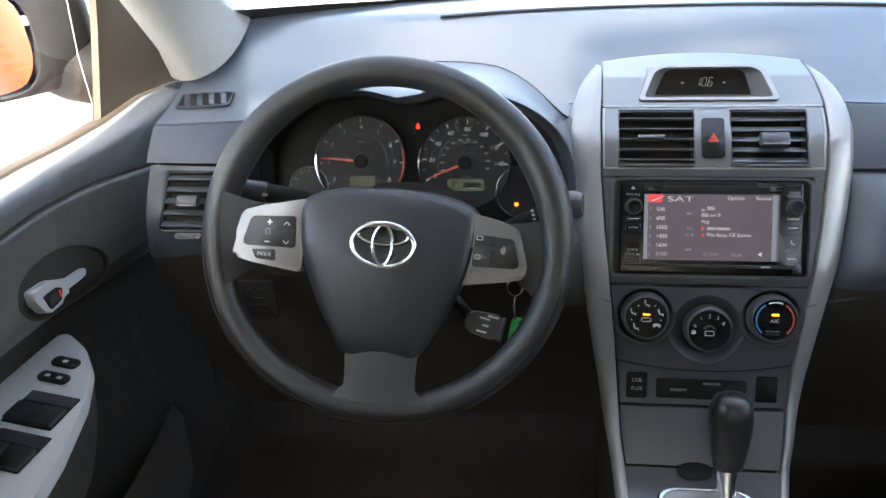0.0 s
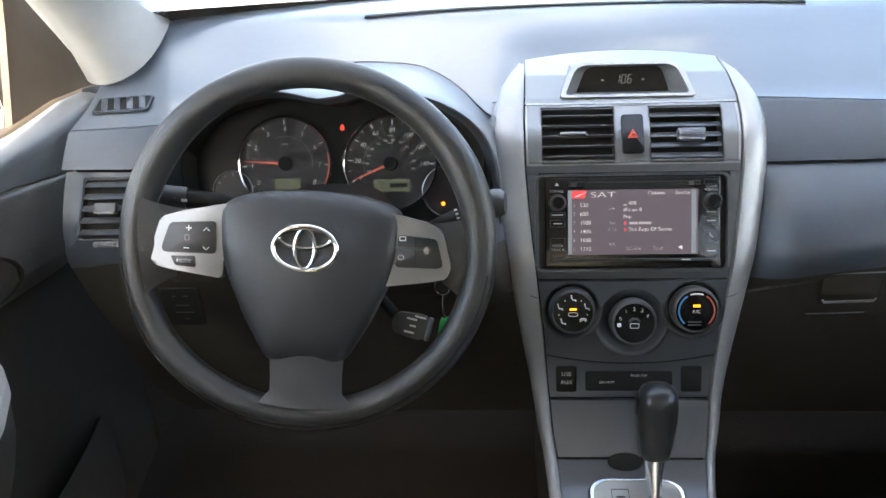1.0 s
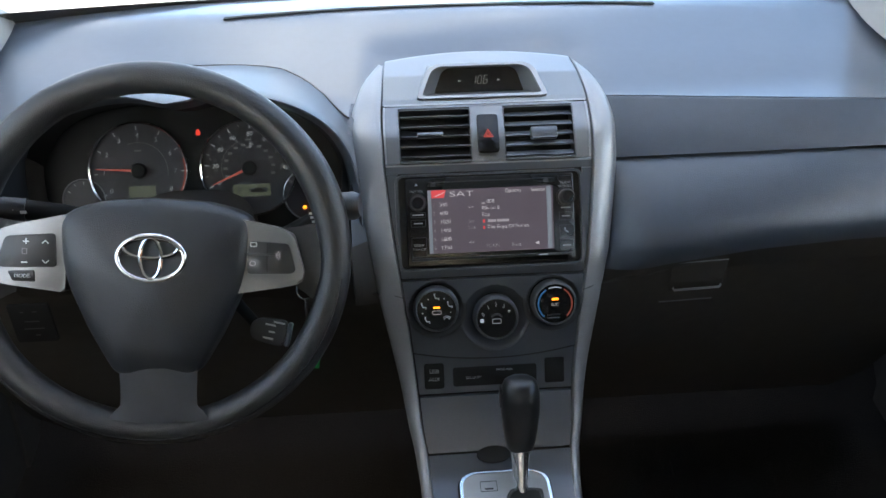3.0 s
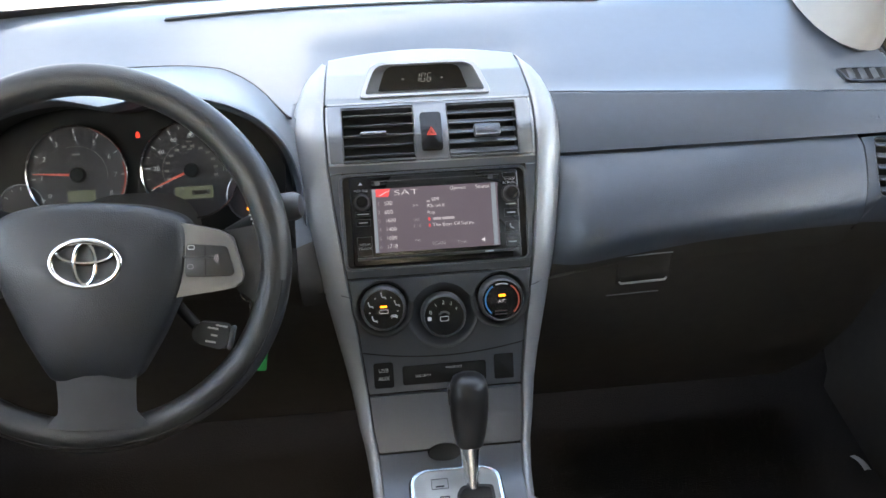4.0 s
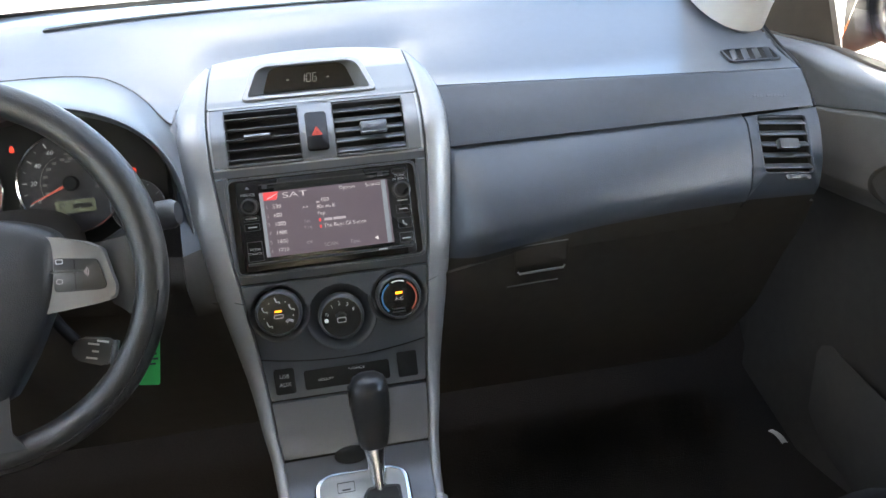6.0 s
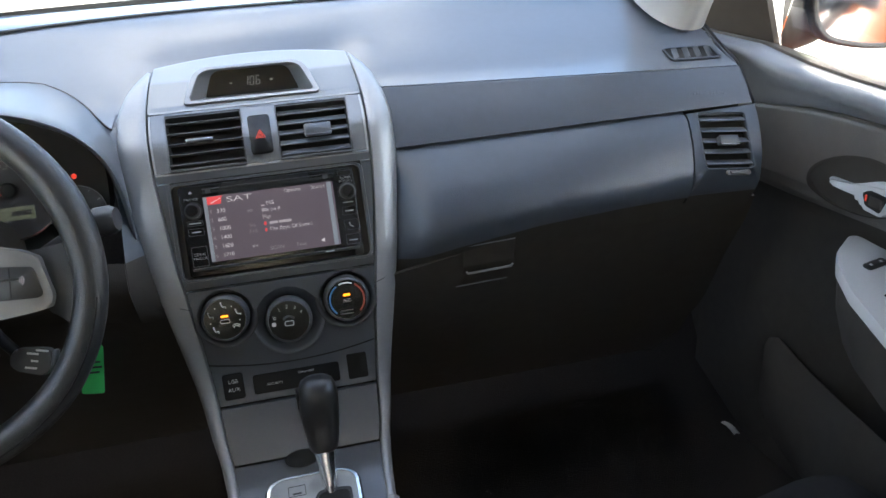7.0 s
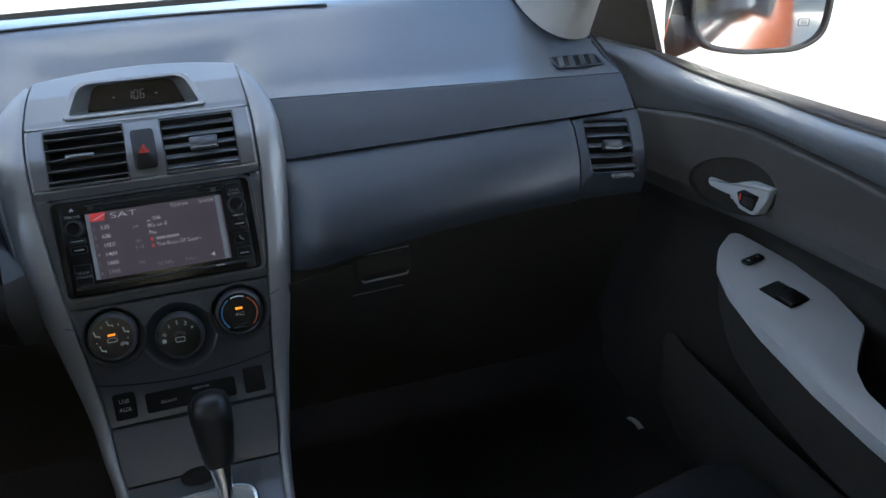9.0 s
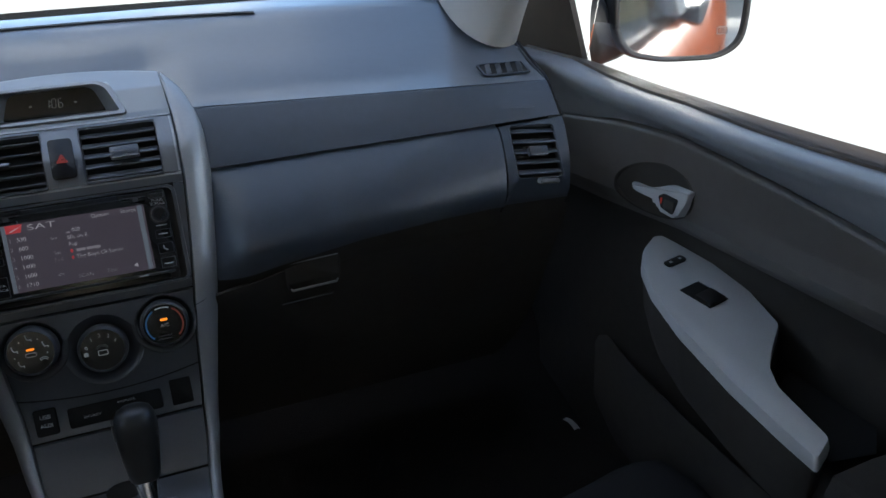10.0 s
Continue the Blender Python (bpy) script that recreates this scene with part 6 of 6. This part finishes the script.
        for y, w, txt in ((-0.1407, 0.035, 1), (-0.1655, 0.039, 2)):
            m = on_arm(0.714, y) @ Matrix.Rotation(radians(-12), 4, "Z")
            sw = part("lock_switch", slab(rounded(w, 0.0145, 0.006), 0.003, m, 0.001), M_BLACK, arm, "black rocker switch")
            for x in ((0.0,) if txt == 1 else (-0.008, 0.008)):
                part("print", box((0.0060, 0.0040, 0.0003), (x, 0, 0.0031), 0, m), M_PRINT, sw)
        for y in (-0.213, -0.268):
            m = on_arm(0.7005, y) @ Matrix.Rotation(radians(-10), 4, "Z")
            part("switch_well", slab(rounded(0.062, 0.047, 0.002), 0.0006, m), M_DARK, arm)
            part("well_back", box((0.060, 0.014, 0.001), (0, 0.0155, 0.001), 0, m), M_BUTTON, arm)
            for x in (-0.0155, 0.0155):
                part("window_switch", box((0.028, 0.026, 0.007), (x, -0.0085, 0.002), 0.0018, m), M_BLACK, arm, "black window switch")
    # inner handle in its oval recess
    m = frame_at((side * (base_x(hy) + 0.0030 + sh), hy, hz), (0, -1, 0) if side > 0 else (0, 1, 0), (-side, 0, 0.08))
    rows = []
    for k, o in ((1.06, 0.0004), (1.05, -0.0010), (1.0, -0.0008), (0.965, 0.0020), (0.92, 0.010), (0.80, 0.026), (0.55, 0.032), (0.04, 0.033)):
        ring_row = []
        for q in range(48):
            y, w = hy + 0.0730 * k * math.cos(2 * math.pi * q / 48), 0.0375 * k * math.sin(2 * math.pi * q / 48)
            z = hz + w + 0.15 * (hy - y)
            ring_row.append((side * (base_x(y) + interp(z, (0.750, 0.765, 0.780, 0.800, 0.83, 0.87), (0.040, 0.027, 0.012, -0.001, -0.0055, -0.0045)) + o + sh), y, z))
        rows.append(ring_row)
    sgn = 1 if side > 0 else -1
    # darker than the panel: the hollow's shade is put into the colour
    rec = part("handle_recess", loft(rows, close_v=True, caps=True), M_LOWER, d, "oval handle recess, shade put in its dark colour", smooth=60)
    lever = [(-0.0404, -0.002), (-0.0385, 0.0025), (-0.0300, 0.0040), (-0.005, 0.0030), (0.0193, 0.0116), (0.0342, 0.0182), (0.0792, 0.0220), (0.0720, 0.0020), (0.0599, -0.0174), (0.0510, -0.0190), (0.0225, -0.0180), (0.0141, -0.0066), (-0.010, -0.0072), (-0.030, -0.0070)]
    lever = [(sgn * x * lv_k, y * lv_k) for x, y in (lever if side > 0 else lever[::-1])]
    lv = part("handle", slab(soften(lever, 0.005, 3), 0.013, m @ T((0, 0, 0.002)), 0.0035, 3), M_ARM, d, "silver pull handle")
    eye = soften([(0.0216, 0.0008), (0.0321, 0.0070), (0.0606, 0.0065), (0.0534, -0.0150), (0.0296, -0.0125)], 0.003)[::sgn]
    part("lock_knob", slab([(sgn * x * lv_k, y * lv_k) for x, y in eye], 0.0012, m @ T((0, 0, 0.0149))), M_DARK, lv, "dark lock lever with a red mark")
    part("lock_tab", box((0.0200 * lv_k, 0.0120 * lv_k, 0.002), (sgn * 0.045 * lv_k, -0.004 * lv_k, 0.0166), 0.0008, m), M_LOWER, lv)
    part("red_mark", box((0.0022, 0.0075, 0.001), (sgn * 0.0295 * lv_k, -0.003 * lv_k, 0.0168), 0, m), M_HAZRED, lv)
    # pocket along the bottom
    rows = [[(side * (0.735 - 0.055 * math.sin(math.pi * min(1, max(0, (0.10 - y) / 1.0))) ** 0.5 + o), y, z) for o, z in ((0.02, 0.34), (0.0, 0.40), (0.0, 0.50), (0.012, 0.52))] for y in span(0.08, -0.88, 16)]
    part("map_pocket", loft(rows, thick=0.005), M_LOWER, d)


for s in (-1, 1):
    door(s)


# ---------------------------------------------------------------- mirrors
def mirror(side, centre, normal, w, h):
    m = frame_at(centre, (1, 0, 0), normal)
    o = thing("door_mirror", (centre[0], centre[1], centre[2] - h / 2), "black housed door mirror outside the side window", "door mirror", "door mirrors")
    out = soften([(-w / 2, -h * 0.18), (-w * 0.40, -h * 0.42), (-w * 0.12, -h / 2), (w * 0.30, -h / 2), (w * 0.47, -h * 0.36), (w / 2, -h * 0.05), (w / 2, h * 0.30), (w * 0.40, h / 2), (-w * 0.40, h / 2), (-w / 2, h * 0.30)], 0.02, 5)
    if side < 0:
        out = [(-x, y) for x, y in out[::-1]]
    rows = []
    for k, z in ((0.97, -0.004), (1.0, 0.010), (1.06, 0.013), (1.12, 0.006), (1.14, -0.02), (1.10, -0.06), (0.92, -0.10), (0.6, -0.125), (0.1, -0.13)):
        e = 0.0 if side > 0 else interp(-z, (-0.012, -0.004, 0.02, 0.06), (0.0, 0.035, 0.060, 0.062))
        rows.append([m @ Vector((x * k + e * max(0.0, min(1.0, x / 0.05)), y * k, z)) for x, y in out])
    shell = part("housing", loft(rows, close_v=True, caps=False), M_MATTE, o, "black mirror housing", smooth=80)
    shell.modifiers.new("round", "SUBSURF").render_levels = 2
    gl = part("mirror_glass", slab(out, 0.002, m @ T((0, 0, 0.002))), M_MIRROR, o, "clear mirror glass", smooth=0)
    if side > 0:
        g = m @ T((w * 0.34, -h * 0.24, 0.0042))
        part("heater_mark", ring(rounded(0.016, 0.011, 0.002), rounded(0.0135, 0.0085, 0.002), 0.0004, g), M_BLACK, gl)
        for x in (-0.003, 0, 0.003):
            part("heater_mark", box((0.0010, 0.0065, 0.0004), (x, 0, 0.0002), 0, g), M_BLACK, gl)
    foot = Vector((0.778, 0.205, 0.990) if side > 0 else (-0.775, 0.20, 0.980))
    c = m @ Vector((-side * w * 0.42, -h * 0.1, -0.05))
    part("mirror_arm", tube([foot, foot.lerp(c, 0.5) + Vector((0, 0, -0.006)), c], [0.060 if side > 0 else 0.042, 0.050, 0.050], 28, flat=1.0), M_MATTE, o, smooth=80)


mirror(1, (0.860, 0.105, 1.019), (-0.365, -0.930, 0.025), 0.184, 0.135)
mirror(-1, (-0.936, 0.085, 1.040), (0.345, -0.930, -0.120), 0.190, 0.135)


# ---------------------------------------------------------------- seat
def seat():
    cx = 0.41
    s = thing("front_seat", (cx, -0.5, 0.30), "charcoal cloth front passenger seat", "car seat")
    rows = []
    for y, z, w in ((-0.188, 0.40, 0.225), (-0.180, 0.44, 0.235), (-0.195, 0.480, 0.242), (-0.230, 0.508, 0.245), (-0.30, 0.520, 0.248), (-0.50, 0.505, 0.25), (-0.80, 0.48, 0.245), (-0.88, 0.44, 0.23)):
        rows.append([(cx + w * u, y - 0.015 + (0.05 * u * u if y > -0.4 else 0), z - 0.045 * u ** 6 + 0.012 * abs(u) ** 2 - (0.05 if abs(u) > 0.99 else 0)) for u in (-1, -0.97, -0.88, -0.72, -0.5, -0.25, 0, 0.25, 0.5, 0.72, 0.88, 0.97, 1)])
    part("cushion", loft(rows, thick=0.02), M_FABRIC, s, "rounded cloth cushion", smooth=80)
    rows = []
    for t in span(0, 1, 9):
        y, z = lerp(-0.90, -1.08, t), lerp(0.46, 1.02, t)
        w = 0.235 - 0.06 * t ** 3
        rows.append([(cx + w * u, y - 0.04 * math.cos(u * 1.5) * (1 if v else -1) - 0.04, z) for v in (0, 1) for u in ((-1, -0.8, -0.4, 0, 0.4, 0.8, 1) if v == 0 else (1, 0.8, 0.4, 0, -0.4, -0.8, -1))])
    part("backrest", loft(rows, close_v=True, caps=True), M_FABRIC, s, "cloth backrest", smooth=80)
    part("base", box((0.40, 0.50, 0.12), (cx, -0.52, 0.365), 0.02), M_LOWER, s)


seat()


def floor_scrap():
    """A curled pale sliver by the sill, added to stand for a glint."""
    rows = []
    for k in range(9):
        u = k / 8
        c = Vector((0.690, 0.128, 0.3235)).lerp(Vector((0.693, 0.092, 0.3235)), u)
        lift = 0.004 * math.sin(math.pi * u)
        rows.append([c + Vector((-0.0055, 0, lift)), c + Vector((-0.002, 0, lift + 0.002)), c + Vector((0.002, 0, lift + 0.002)), c + Vector((0.0055, 0, lift))])
    solo("glint_sliver", loft(rows, thick=0.0006), M_PILLAR, "small pale sliver on the footwell carpet, added for a glint", "paper")


floor_scrap()


# ---------------------------------------------------------------- what the mirrors show behind the car
def tree(x, y, h, seed):
    rnd = random.Random(seed)
    t = thing("tree", (x, y, 0), "broad leafy green tree beside the parking lot", "tree", "trees behind the car")
    part("trunk", tube([(x, y, 0), (x + 0.1, y, h * 0.3), (x + 0.05, y + 0.1, h * 0.55)], [0.16, 0.12, 0.07], 10), M_BARK, t)
    for k in range(6):
        a = rnd.uniform(0, 6.28)
        part("limb", tube([(x + 0.08, y, h * 0.35), (x + 0.8 * math.cos(a), y + 0.8 * math.sin(a), h * 0.6), (x + 1.3 * math.cos(a), y + 1.3 * math.sin(a), h * 0.8)], [0.06, 0.04, 0.02], 7), M_BARK, t)
    verts, faces = [], []
    for k in range(2600):
        a, b, r = rnd.uniform(0, 6.28), rnd.uniform(-0.6, 1.0), rnd.uniform(0.45, 1.0) ** 0.5 * h * 0.36 * rnd.uniform(0.75, 1.1)
        c = Vector((x + r * math.cos(a) * math.sqrt(max(0, 1 - b * b * 0.8)), y + r * math.sin(a) * math.sqrt(max(0, 1 - b * b * 0.8)), h * 0.66 + r * b * 0.8))
        u = Vector((rnd.uniform(-1, 1), rnd.uniform(-1, 1), rnd.uniform(-1, 1))).normalized() * 0.11
        v = u.orthogonal().normalized() * 0.06
        i = len(verts)
        verts += [c - u, c + v, c + u, c - v]
        faces.append((i, i + 1, i + 2, i + 3))
    me = bpy.data.meshes.new("crown")
    me.from_pydata([tuple(v) for v in verts], [], faces)
    me.materials.append(M_LEAF)
    c = new("crown", me)
    c.parent = t
    c.matrix_parent_inverse = T((-x, -y, 0))


def building():
    b = thing("low_building", (5.0, -24.0, 0), "low cream rendered building behind the car", "building")
    part("wall", box((18, 6, 3.6), (5.0, -24.0, 1.8), 0.02), M_WALLP, b)
    part("roof", box((18.6, 6.6, 0.25), (5.0, -24.0, 3.72), 0.03), M_GREYTRIM, b)
    for k in range(6):
        w = part("window", ring(rounded(1.7, 1.4, 0.03), rounded(1.5, 1.2, 0.02), 0.08, frame_at((-2.0 + 2.8 * k, -20.99, 1.9), (-1, 0, 0), (0, 1, 0))), M_PILLAR, b)
        part("pane", slab(rounded(1.5, 1.2, 0.02), 0.02, frame_at((-2.0 + 2.8 * k, -20.99, 1.9), (-1, 0, 0), (0, 1, 0))), M_WINDOW, w)


building()
for x, y, h, n in ((-4.2, -15.0, 5.0, 3), (-0.8, -16.5, 5.6, 5), (2.6, -15.5, 5.2, 8), (6.4, -16.0, 5.4, 11)):
    tree(x, y, h, n)
